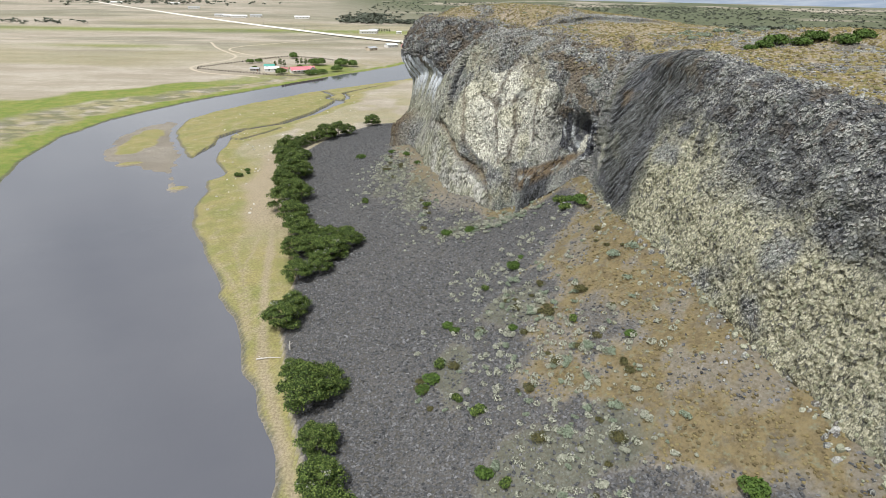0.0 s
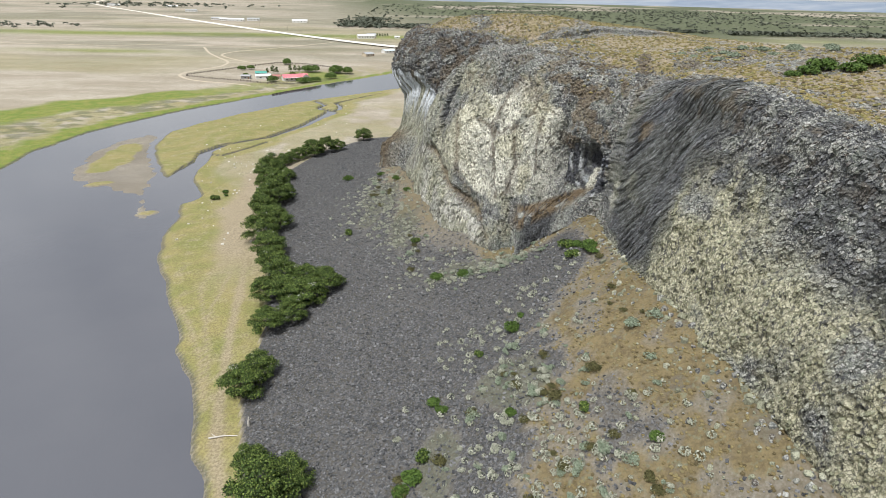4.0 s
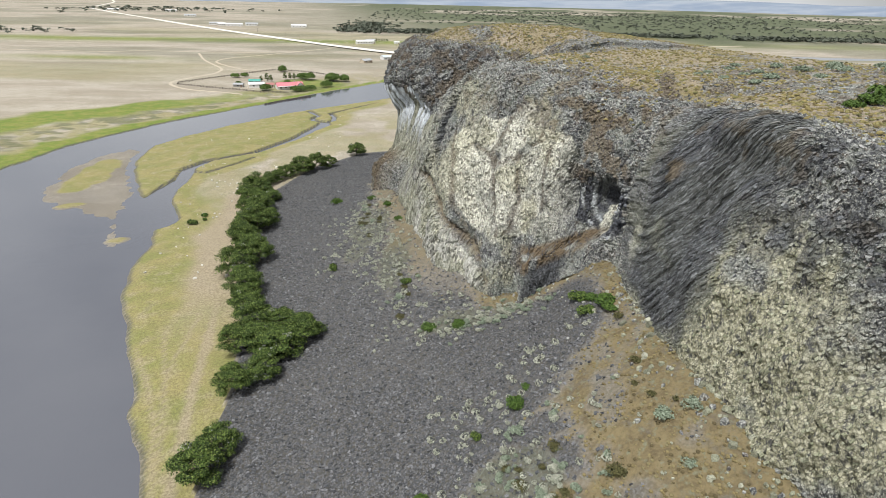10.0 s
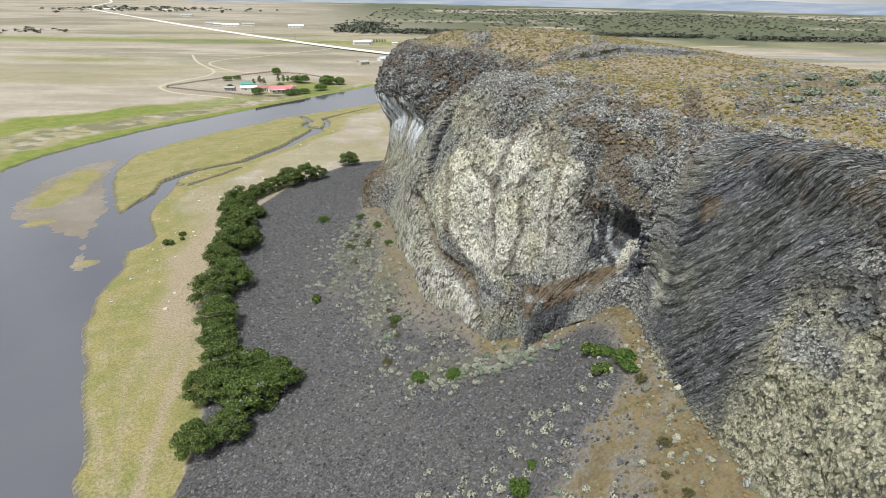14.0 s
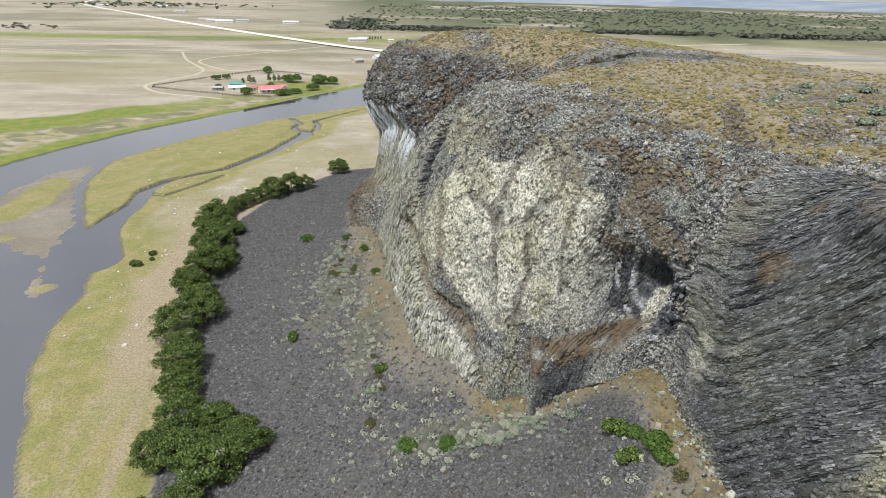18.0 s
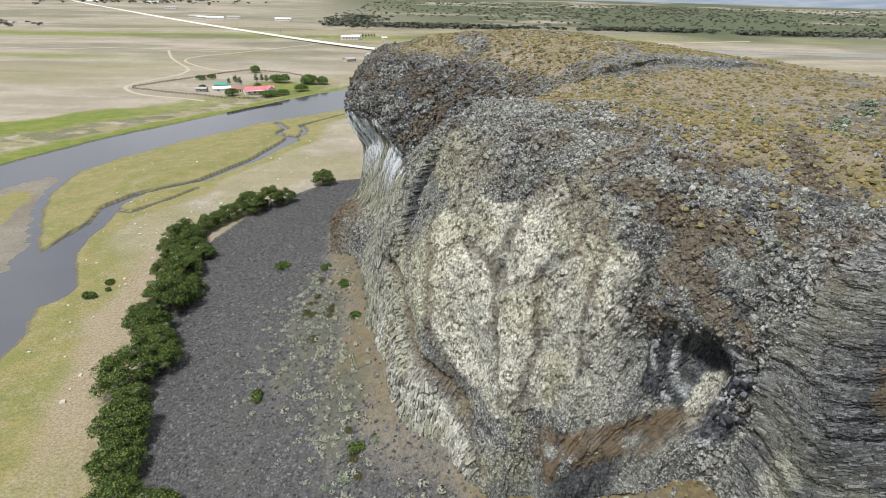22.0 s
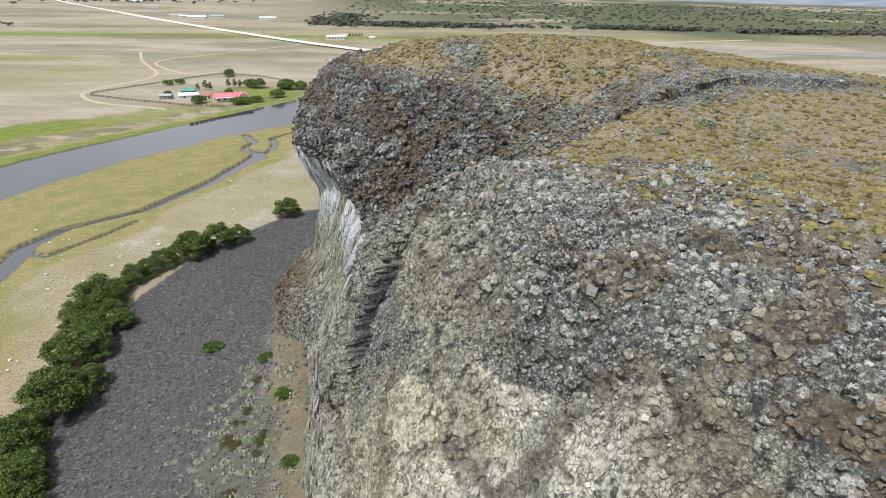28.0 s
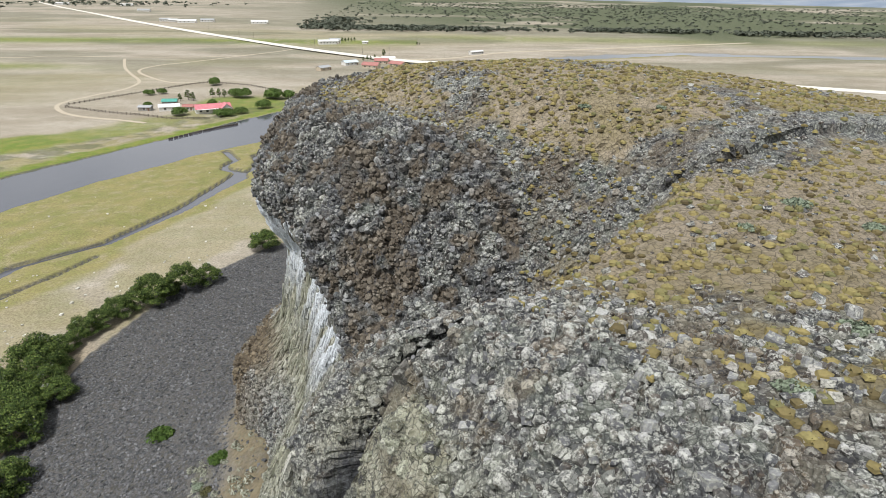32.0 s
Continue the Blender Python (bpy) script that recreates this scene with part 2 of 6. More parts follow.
def foot_height(x, y):
    """Height of the cliff's foot near a place, blended along the foot."""
    total, weight = 0, 0
    for bx, by, bz in spline(BASE, 90)[0]:
        w = 1 / (4 + (x - bx) ** 2 + (y - by) ** 2) ** 2
        total, weight = total + w * bz, weight + w
    return total / weight


def ground_z(x, y):
    p = np.stack([x, y, 0 * x], -1)
    wx, wy = x + 4.0 * (fbm(p, 13, 3, 21) - 0.5), y + 4.0 * (fbm(p, 13, 3, 22) - 0.5)
    shore, _, _ = to_line(wx, wy, WATER)
    wet = inside(wx, wy, WATER)
    creek = 1e3
    for line, half in BROOKS:
        d, along, _ = to_line(x, y, line)
        creek = np.minimum(creek, d - np.interp(along, range(len(half)), half))
    creek = creek + 0.9 * (fbm(p, 5, 2, 11) - 0.5)
    plain = 0.75 + 1.6 * smooth(4, 60, shore) + 0.35 * (fbm(p, 9, 3, 1) - 0.5) + 3.0 * smooth(60, 900, shore) * fbm(p, 260, 3, 2)
    z = np.where(wet, -0.5 * np.minimum(shore, 1.0) - 1.1 * smooth(1, 6, shore), 0.5 * np.minimum(shore, 1.0) + (plain - 0.5) * smooth(1, 6, shore))
    z = np.where(wet, z, np.minimum(z, -0.5 + 1.5 * smooth(-0.6, 0.5, creek) + 4 * smooth(1, 30, creek)))
    # gravel bar with turf islands
    inbar = inside(x, y, GRAVEL)
    d = to_line(x, y, GRAVEL + GRAVEL[:1])[0]
    bar = np.where(inbar, d, -d) + 6 * (fbm(p, 5, 4, 3) - 0.5)
    z = np.where(wet, np.maximum(z, -0.25 + 0.34 * smooth(-6, 5, bar) + 0.12 * (fbm(p, 2.5, 3, 8) - 0.5)), z)
    for cx, cy, rx, ry, turn in ((-149, 291, 10, 36, 9), (-135, 251, 6.5, 3.5, 30), (-101.5, 218.5, 3.8, 3.0, 30)):
        c, s = math.cos(radians(turn)), math.sin(radians(turn))
        e = np.hypot(((x - cx) * c + (y - cy) * s) / rx, ((y - cy) * c - (x - cx) * s) / ry) + 0.5 * (fbm(p, 6, 2, 4) - 0.5)
        z = np.where(wet, np.maximum(z, 0.45 - 0.45 * e**4), z)
    # talus from the trees up to the foot of the cliff
    tree, _, side = to_line(x, y, TREE_LINE)
    foot, at, _ = to_line(x, y, BASE)
    up = (side < 0) & (y > -200)
    t = tree / (tree + foot + 1e-6)
    zb = foot_height(x, y)
    talus = 2.3 + (zb - 2.3) * t**1.65 + 0.5 * (fbm(p, 12, 3, 9) - 0.5) + 0.25 * (fbm(p, 1.6, 2, 10) - 0.5)
    under = inside(x, y, [b[:2] for b in BASE] + BACK[::-1])
    talus = np.where(under, zb - 0.6 * np.minimum(foot, 20), talus)
    z = np.where(up & (shore > 2), np.maximum(z, talus), z)
    return z, wet, shore, creek, up, t, under & (foot > 8)


def spaced(lo, a, b, hi, step, grow):
    """Even steps from a to b, growing ones outside."""
    mid = np.arange(a, b + step, step)
    outs = []
    for start, stop, sign in ((a, lo, -1), (mid[-1], hi, 1)):
        s, v, row = step, start, []
        while sign * (stop - v) > 0:
            s = s * grow
            v += sign * s
            row.append(v)
        outs.append(row)
    return np.array(outs[0][::-1] + list(mid) + outs[1])


# ---- materials ----
class Nodes:
    """Short calls for building a procedural material."""

    def __init__(self, name, rough=0.9, metal=0.0):
        self.m = bpy.data.materials.new(name)
        self.m.use_nodes = True
        self.t = self.m.node_tree
        self.b = self.t.nodes["Principled BSDF"]
        self.b.inputs["Roughness"].default_value = rough
        self.b.inputs["Metallic"].default_value = metal
        self.b.inputs["Specular IOR Level"].default_value = 0.25
        self.place = self.t.nodes.new("ShaderNodeNewGeometry").outputs["Position"]

    def put(self, socket, value):
        if isinstance(value, bpy.types.NodeSocket):
            self.t.links.new(value, socket)
        elif isinstance(value, tuple) and len(value) == 3 and socket.type == "RGBA":
            socket.default_value = (*value, 1)
        else:
            socket.default_value = value

    def squash(self, sx, sy, sz, rz=0.0, rx=0.0):
        n = self.t.nodes.new("ShaderNodeMapping")
        n.inputs["Scale"].default_value = (sx, sy, sz)
        n.inputs["Rotation"].default_value = (rx, 0, rz)
        self.t.links.new(self.place, n.inputs["Vector"])
        return n.outputs["Vector"]

    def noise(self, size, detail=4.0, vector=None, rough=0.6):
        n = self.t.nodes.new("ShaderNodeTexNoise")
        self.put(n.inputs["Vector"], vector or self.place)
        n.inputs["Scale"].default_value = 1.0 / size
        n.inputs["Detail"].default_value = detail
        n.inputs["Roughness"].default_value = rough
        return n.outputs["Fac"]

    def warp(self, size, amount, vector=None):
        """Places shifted by noise, so that cells get crooked edges."""
        n = self.t.nodes.new("ShaderNodeTexNoise")
        self.put(n.inputs["Vector"], vector or self.place)
        n.inputs["Scale"].default_value = 1.0 / size
        n.inputs["Detail"].default_value = 3.0
        m = self.t.nodes.new("ShaderNodeVectorMath")
        m.operation = "MULTIPLY_ADD"
        self.t.links.new(n.outputs["Color"], m.inputs[0])
        m.inputs[1].default_value = (amount, amount, amount)
        self.put(m.inputs[2], vector or self.place)
        return m.outputs[0]

    def cells(self, size, vector=None, feature="F1", out="Distance"):
        n = self.t.nodes.new("ShaderNodeTexVoronoi")
        n.feature = feature
        self.put(n.inputs["Vector"], vector or self.place)
        n.inputs["Scale"].default_value = 1.0 / size
        return n.outputs[out]

    def ramp(self, fac, *stops):
        n = self.t.nodes.new("ShaderNodeValToRGB")
        e = n.color_ramp.elements
        while len(e) < len(stops):
            e.new(0.5)
        for el, (pos, col) in zip(e, stops):
            el.position = pos
            el.color = (*col, 1) if isinstance(col, tuple) else (col, col, col, 1)
        self.put(n.inputs["Fac"], fac)
        return n.outputs["Color"]

    def mix(self, fac, a, b, how="MIX"):
        n = self.t.nodes.new("ShaderNodeMix")
        n.data_type, n.blend_type = "RGBA", how
        self.put(n.inputs[0], fac)
        self.put(n.inputs[6], a)
        self.put(n.inputs[7], b)
        return n.outputs[2]

    def sum(self, a, b, how="ADD"):
        n = self.t.nodes.new("ShaderNodeMath")
        n.operation = how
        self.put(n.inputs[0], a)
        self.put(n.inputs[1], b)
        return n.outputs[0]

    def cover(self, name):
        n = self.t.nodes.new("ShaderNodeAttribute")
        n.attribute_name = name
        s = self.t.nodes.new("ShaderNodeSeparateColor")
        self.t.links.new(n.outputs["Color"], s.inputs[0])
        return s.outputs[0], s.outputs[1], s.outputs[2]

    def each(self):
        return self.t.nodes.new("ShaderNodeObjectInfo").outputs["Random"]

    def island(self):
        return self.t.nodes.new("ShaderNodeNewGeometry").outputs["Random Per Island"]

    def bump(self, height, strength=0.5, distance=0.1):
        n = self.t.nodes.new("ShaderNodeBump")
        n.inputs["Strength"].default_value = strength
        n.inputs["Distance"].default_value = distance
        self.put(n.inputs["Height"], height)
        self.t.links.new(n.outputs["Normal"], self.b.inputs["Normal"])

    def done(self, colour, rough=None):
        self.put(self.b.inputs["Base Color"], colour)
        if rough is not None:
            self.put(self.b.inputs["Roughness"], rough)
        return self.m


def ground_material():
    n = Nodes("ground_cover", 0.95)
    scree, brown, meadow = n.cover("cover")
    bare, green, scrub = n.cover("cover_two")
    fine, mid, wide = n.noise(0.5, 5), n.noise(6, 5), n.noise(90, 5)
    tan = n.mix(n.ramp(wide, (0.35, 0.0), (0.65, 1.0)), (0.405, 0.362, 0.298), (0.335, 0.302, 0.232))
    tan = n.mix(n.ramp(mid, (0.35, 0.0), (0.7, 1.0)), tan, (0.46, 0.415, 0.35))
    tan = n.mix(n.ramp(n.noise(30, 6, n.squash(0.35, 1.0, 1.0)), (0.42, 0.0), (0.60, 0.7)), tan, (0.285, 0.245, 0.185))
    low = n.mix(n.ramp(n.noise(11, 6), (0.38, 0.0), (0.62, 1.0)), (0.285, 0.250, 0.105), (0.215, 0.220, 0.075))
    low = n.mix(n.ramp(n.noise(4, 5), (0.5, 0.0), (0.72, 1.0)), low, (0.32, 0.28, 0.165))
    lush = n.mix(n.ramp(mid, (0.4, 0.0), (0.65, 1.0)), (0.140, 0.205, 0.030), (0.235, 0.245, 0.060))
    slope = n.mix(n.ramp(n.noise(2.2, 6), (0.36, 0.0), (0.62, 1.0)), (0.122, 0.093, 0.050), (0.205, 0.162, 0.084))
    slope = n.mix(n.ramp(fine, (0.48, 0.0), (0.68, 1.0)), slope, (0.165, 0.135, 0.075))
    slope = n.mix(n.ramp(n.noise(5, 7, rough=0.7), (0.53, 0.0), (0.63, 0.6)), slope, (0.120, 0.118, 0.112))
    slope = n.mix(n.ramp(n.noise(0.9, 5), (0.55, 0.0), (0.66, 0.7)), slope, (0.17, 0.185, 0.13))
    stones = n.cells(0.26, out="Color")
    rock = n.ramp(stones, (0.0, (0.022, 0.023, 0.026)), (0.5, (0.064, 0.067, 0.074)), (1.0, (0.165, 0.169, 0.180)))
    rock = n.mix(n.ramp(n.noise(14, 5), (0.4, 0.0), (0.7, 0.35)), rock, (0.115, 0.112, 0.110))
    dirt = n.mix(mid, (0.38, 0.315, 0.235), (0.31, 0.255, 0.18))
    bush = n.mix(n.ramp(n.noise(1.6, 7, rough=0.7), (0.46, 0.0), (0.56, 1.0)), (0.115, 0.130, 0.075), (0.050, 0.074, 0.032))
    colour = n.mix(meadow, tan, low)
    colour = n.mix(green, colour, lush)
    colour = n.mix(scrub, colour, bush)
    colour = n.mix(brown, colour, slope)
    colour = n.mix(scree, colour, rock)
    colour = n.mix(bare, colour, dirt)
    colour = n.mix(n.ramp(fine, (0.34, 0.55), (0.60, 0.0)), colour, (0.085, 0.072, 0.045), "MIX")
    n.bump(n.sum(fine, n.cells(0.26)), 0.6, 0.14)
    return n.done(colour)


def cliff_material():
    n = Nodes("basalt_cliff", 0.9)
    pale, dark, turf = n.cover("cover")
    rust, white, lichen = n.cover("cover_two")
    fine, mid, wide = n.noise(0.35, 6), n.noise(2.6, 6), n.noise(14, 5)
    cell = n.cells(0.55, out="Color")
    edge = n.cells(0.55, feature="DISTANCE_TO_EDGE")
    flake, grit = n.noise(0.55, 8, n.squash(1.0, 1.0, 0.55), rough=0.72), n.noise(0.24, 6, rough=0.72)
    blot = n.noise(3.4, 7, n.squash(1.0, 1.0, 0.6), rough=0.66)
    chip = n.noise(0.45, 8, n.squash(1.3, 1.3, 0.55), rough=0.75)
    crooked = n.warp(0.5, 0.45, n.squash(1.15, 1.15, 0.75))
    plate, joint = n.cells(0.36, crooked, out="Color"), n.cells(0.36, crooked, "DISTANCE_TO_EDGE")
    rind = n.ramp(n.sum(plate, n.sum(flake, 0.8, "MULTIPLY")), (0.42, 0.0), (1.1, 1.0))
    gap = n.sum(n.ramp(joint, (0.0, 1.0), (0.10, 0.0)), n.ramp(n.noise(1.1, 5), (0.42, 0.15), (0.56, 1.0)), "MULTIPLY")
    grey = n.ramp(cell, (0.0, (0.050, 0.052, 0.058)), (0.5, (0.140, 0.146, 0.150)), (1.0, (0.27, 0.275, 0.275)))
    grey = n.mix(n.ramp(blot, (0.49, 0.0), (0.57, 0.6)), grey, (0.33, 0.35, 0.30))
    grey = n.mix(n.ramp(n.noise(1.5, 6, rough=0.7), (0.55, 0.0), (0.61, 0.7)), grey, (0.12, 0.088, 0.062))
    grey = n.mix(n.ramp(grit, (0.51, 0.0), (0.55, 0.9)), grey, (0.54, 0.55, 0.50))
    grey = n.mix(n.sum(gap, 0.8, "MULTIPLY"), grey, (0.030, 0.031, 0.034))
    grey = n.mix(n.ramp(n.noise(5, 5), (0.5, 0.0), (0.64, 0.5)), grey, (0.16, 0.185, 0.15))
    light = n.ramp(rind, (0.0, (0.13, 0.13, 0.115)), (0.22, (0.40, 0.395, 0.34)), (0.45, (0.62, 0.61, 0.51)), (1.0, (0.77, 0.76, 0.65)))
    light = n.mix(gap, light, (0.045, 0.044, 0.042))
    light = n.mix(n.ramp(chip, (0.40, 0.9), (0.45, 0.0)), light, (0.075, 0.072, 0.065))
    light = n.mix(n.ramp(blot, (0.50, 0.0), (0.57, 0.45)), light, n.ramp(flake, (0.38, (0.05, 0.052, 0.05)), (0.50, (0.17, 0.18, 0.155)), (0.62, (0.33, 0.345, 0.295))))
    light = n.mix(n.ramp(n.noise(1.7, 6, rough=0.7), (0.57, 0.0), (0.63, 0.7)), light, (0.115, 0.090, 0.066))
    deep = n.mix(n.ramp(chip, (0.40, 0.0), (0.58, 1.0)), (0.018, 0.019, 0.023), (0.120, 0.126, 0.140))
    grass = n.mix(n.ramp(n.noise(1.3, 6), (0.40, 0.0), (0.62, 1.0)), (0.37, 0.315, 0.24), (0.29, 0.245, 0.165))
    grass = n.mix(n.ramp(wide, (0.48, 0.0), (0.68, 0.8)), grass, (0.27, 0.225, 0.105))
    grass = n.mix(n.ramp(fine, (0.52, 0.0), (0.66, 0.6)), grass, (0.13, 0.11, 0.07))
    brown = n.mix(mid, (0.115, 0.082, 0.052), (0.19, 0.148, 0.094))
    colour = n.mix(pale, grey, light)
    moss = n.mix(n.sum(gap, 0.9, "MULTIPLY"), n.ramp(rind, (0.0, (0.075, 0.077, 0.060)), (0.2, (0.18, 0.182, 0.125)), (0.5, (0.37, 0.36, 0.240)), (1.0, (0.56, 0.54, 0.40))), (0.035, 0.035, 0.032))
    colour = n.mix(lichen, colour, moss)
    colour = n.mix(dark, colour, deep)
    colour = n.mix(white, colour, (0.64, 0.68, 0.72))
    colour = n.mix(rust, colour, brown)
    colour = n.mix(turf, colour, grass)
    dim = n.mix(n.sum(turf, n.sum(pale, 0.75, "MULTIPLY"), "MAXIMUM"), n.ramp(n.noise(0.8, 8, n.squash(1.0, 1.0, 0.6), rough=0.74), (0.41, 0.85), (0.46, 0.0)), (0.0, 0.0, 0.0))
    colour = n.mix(dim, colour, n.mix(fine, (0.030, 0.031, 0.036), (0.10, 0.103, 0.112)))
    crack = n.ramp(edge, (0.0, 1.0), (0.07, 0.0))
    colour = n.mix(n.sum(crack, n.mix(n.sum(pale, rust, "MAXIMUM"), (0.6, 0.6, 0.6), (0.12, 0.12, 0.12)), "MULTIPLY"), colour, (0.022, 0.021, 0.021))
    n.bump(n.sum(n.sum(flake, grit), n.cells(0.55)), 1.0, 0.3)
    return n.done(colour)


def water_material():
    n = Nodes("river_water", 0.08)
    n.b.inputs["Specular IOR Level"].default_value = 0.5
    n.b.inputs["IOR"].default_value = 1.75
    wide = n.noise(40, 4)
    colour = n.mix(wide, (0.066, 0.071, 0.089), (0.096, 0.098, 0.112))
    n.bump(n.noise(0.9, 6, n.squash(1.0, 0.45, 1.0, 0.9)), 0.13, 0.2)
    return n.done(colour)


GROUND, CLIFF, RIVER = ground_material(), cliff_material(), water_material()


# ---- ground ----
def slope_cover(x, y, on, t):
    """Dry grass high on the slope, grey stones lower down."""
    p = np.stack([x, y, 0 * x], -1)
    n1, n2 = fbm(p, 22, 4, 31), fbm(p, 7, 4, 32)
    foot, _, _ = to_line(x, y, BASE)
    edge = to_line(x, y, BROWN + BROWN[:1])[0] * np.where(inside(x, y, BROWN), 1, -1)
    grey = to_line(x, y, GREY_PATCH + GREY_PATCH[:1])[0] * np.where(inside(x, y, GREY_PATCH), 1, -1)
    n4 = fbm(p, 2.2, 3, 38) - 0.5
    brown = on * smooth(-2.2, 2.2, edge + 9 * (n1 - 0.5) + 9 * (n2 - 0.5) + 7 * n4) * (1 - 0.85 * smooth(-1.5, 2, grey + 8 * (n2 - 0.5) + 6 * n4)) * (1 - 0.45 * smooth(0.60, 0.67, n2))
    brown = brown + 0.85 * on * smooth(9, 4, foot + 8 * (n1 - 0.5) + 6 * (n2 - 0.5)) * smooth(150, 175, y)
    brown = np.maximum(brown, on * smooth(5, 2, foot + 4 * (n2 - 0.5)) * smooth(118, 130, y) * smooth(165, 150, y))
    return brown, on * smooth(0.0, 0.008, t) * (1 - brown) * (1 - 0.45 * herbs(x, y, n1, n2))


def herbs(x, y, n1, n2):
    """Low grey-green herbs that creep over the stones."""
    total = 0 * x
    for cx, cy, rx, ry in ((3, 92, 4, 14), (14, 101, 8, 6), (16, 64, 12, 7), (25, 66, 5, 8), (8, 147, 14, 4), (-17, 200, 6, 22), (-8, 176, 5, 14)):
        total = np.maximum(total, np.exp(-(((x - cx) / rx) ** 2 + ((y - cy) / ry) ** 2)))
    return smooth(0.40, 0.62, total + 0.9 * (n2 - 0.5) + 0.4 * (n1 - 0.5))


def build_ground():
    xs = spaced(-4900, -205, 60, 4900, 0.85, 1.07)
    ys = spaced(-900, 25, 455, 4950, 0.9, 1.03)
    gx, gy = np.meshgrid(xs, ys)
    x, y = gx.ravel(), gy.ravel()
    z, wet, shore, creek, up, t, under = ground_z(x, y)
    p = np.stack([x, y, 0 * x], -1)
    me = mesh_from("ground", np.stack([x, y, z], 1), grid_faces(len(ys), len(xs)), True)
    n1, n2, n3 = fbm(p, 22, 4, 31), fbm(p, 7, 4, 32), fbm(p, 260, 4, 33)
    tree, _, _ = to_line(x, y, TREE_LINE)
    foot, at, _ = to_line(x, y, BASE)
    on = up & ~under
    brown, scree = slope_cover(x, y, on, t)
    beside = (~wet) & (~on)
    meadow = beside * smooth(52, 26, shore + 30 * (n1 - 0.5) + 24 * smooth(215, 300, y) * (x > -110)) * (x > -200)
    meadow = np.maximum(meadow, beside * (y > 235) * smooth(15, 6, creek + 9 * (n1 - 0.5)))
    meadow = np.maximum(meadow, 0.5 * beside * (x > -115) * smooth(180, 220, y) * smooth(470, 400, y) * smooth(0.40, 0.58, n1))
    tongue = inside(x, y, CREEK[2:12] + [(-62, 420), (-62, 455), (-45, 486)] + MEADOW[8::-1])
    meadow = np.maximum(meadow, tongue * 1.0)
    far = beside & (to_line(x, y, FAR_BANK)[0] < to_line(x, y, RIVER_RIGHT + MEADOW)[0])
    fd = to_line(x, y, FAR_BANK)[0]
    near = np.interp(y, [230, 330, 480], [1.0, 0.75, 0.30])
    green = far * smooth(900, 650, y) * np.maximum(smooth(26, 15, fd / near + 26 * (n2 - 0.5) + 10 * (n1 - 0.5)), smooth(62, 84, fd / near + 45 * (n1 - 0.5)) * smooth(175, 145, fd / near + 60 * (n1 - 0.5)) * smooth(560, 440, y))
    rubble = far * smooth(18, 28, fd / near) * smooth(100, 75, fd / near + 40 * (n1 - 0.5)) * smooth(620, 520, y) * smooth(0.48, 0.58, fbm(p * [0.6, 1, 1], 5, 4, 37)) * (1 - green)
    meadow = np.where(far, 0.7 * smooth(190, 120, fd / near + 50 * (n1 - 0.5)) * smooth(700, 560, y) * smooth(0.36, 0.56, n2 + 0.05), meadow)
    band = np.exp(-(((y - 1005 - 0.10 * (x + 400)) / 45) ** 2)) * (x < 0) * smooth(-1200, -500, x)
    band = np.maximum(band, 0.8 * np.exp(-(((y - 735) / 22) ** 2 + ((x + 390) / 90) ** 2)))
    band = np.maximum(band, 0.6 * np.exp(-(((y - 1130) / 60) ** 2)) * smooth(-100, 100, x))
    green = np.maximum(green, 0.95 * band * smooth(0.3, 0.6, n2 + 0.2))
    gravel = wet & (z > -0.3)
    turfbar = wet * smooth(0.24, 0.34, z + 0.10 * (n2 - 0.5))
    scree = np.maximum(scree, gravel * (1 - turfbar) * (0.36 + 0.25 * n2))
    bare_bar = gravel * (1 - turfbar) * 0.15
    meadow = np.maximum(meadow, turfbar)
    scree = np.maximum(scree, 0.9 * wet * (~gravel))
    track, _, _ = to_line(x, y, TRACK)
    bare = beside * smooth(1.5, 0.6, np.abs(track) + 1.4 * (n2 - 0.5)) * 0.7
    for line in RUTS:
        bare = np.maximum(bare, beside * 0.55 * smooth(0.7, 0.25, to_line(x, y, line)[0] + 0.5 * (n2 - 0.5)))
    bare = np.maximum(bare, bare_bar * 0.5)
    bare = np.maximum(bare, beside * smooth(10, 3, np.abs(to_line(x, y, TRACK[5:])[0] - 4) + 10 * (n1 - 0.5)) * 0.85 * smooth(150, 190, y))
    # dark cut banks: bare soil plus the step's shade, put into the scree cover
    bank = beside * np.maximum(smooth(0.5, 0.1, np.abs(creek)), 0.8 * smooth(1.3, 0.5, shore + 0.8 * (n2 - 0.5)) * smooth(480, 420, y))
    scree = np.maximum(scree, bank)
    yard = np.exp(-(((x + 112) / 34) ** 2 + ((y - 566) / 34) ** 2))
    green = np.maximum(green, beside * 0.9 * smooth(0.3, 0.6, yard + 0.4 * (n1 - 0.5)))
    scrub = smooth(1180, 1500, y + 0.25 * np.abs(x) + 500 * (n3 - 0.5)) * smooth(-500, 250, x + 0.25 * (y - 1300)) * smooth(0.28, 0.42, n3)
    olive = smooth(0.46, 0.60, fbm(p * [0.35, 1, 1], 130, 4, 35)) * (~on) * (~wet) * smooth(80, 250, shore) * (1 - scrub)
    meadow = np.maximum(meadow, 0.45 * olive * (1 - smooth(1000, 1600, y)))
    moor = smooth(0.52, 0.62, fbm(p * [0.5, 1, 1], 90, 4, 36)) * (~on) * (~wet) * smooth(500, 900, y)
    scrub = np.maximum(scrub, 0.45 * moor)
    scrub = np.maximum(scrub, 0.6 * rubble)
    scrub = np.maximum(scrub, 0.8 * on * herbs(x, y, n1, n2))
    paint(me, "cover", np.stack([scree, brown, meadow], 1))
    paint(me, "cover_two", np.stack([bare, green, scrub], 1))
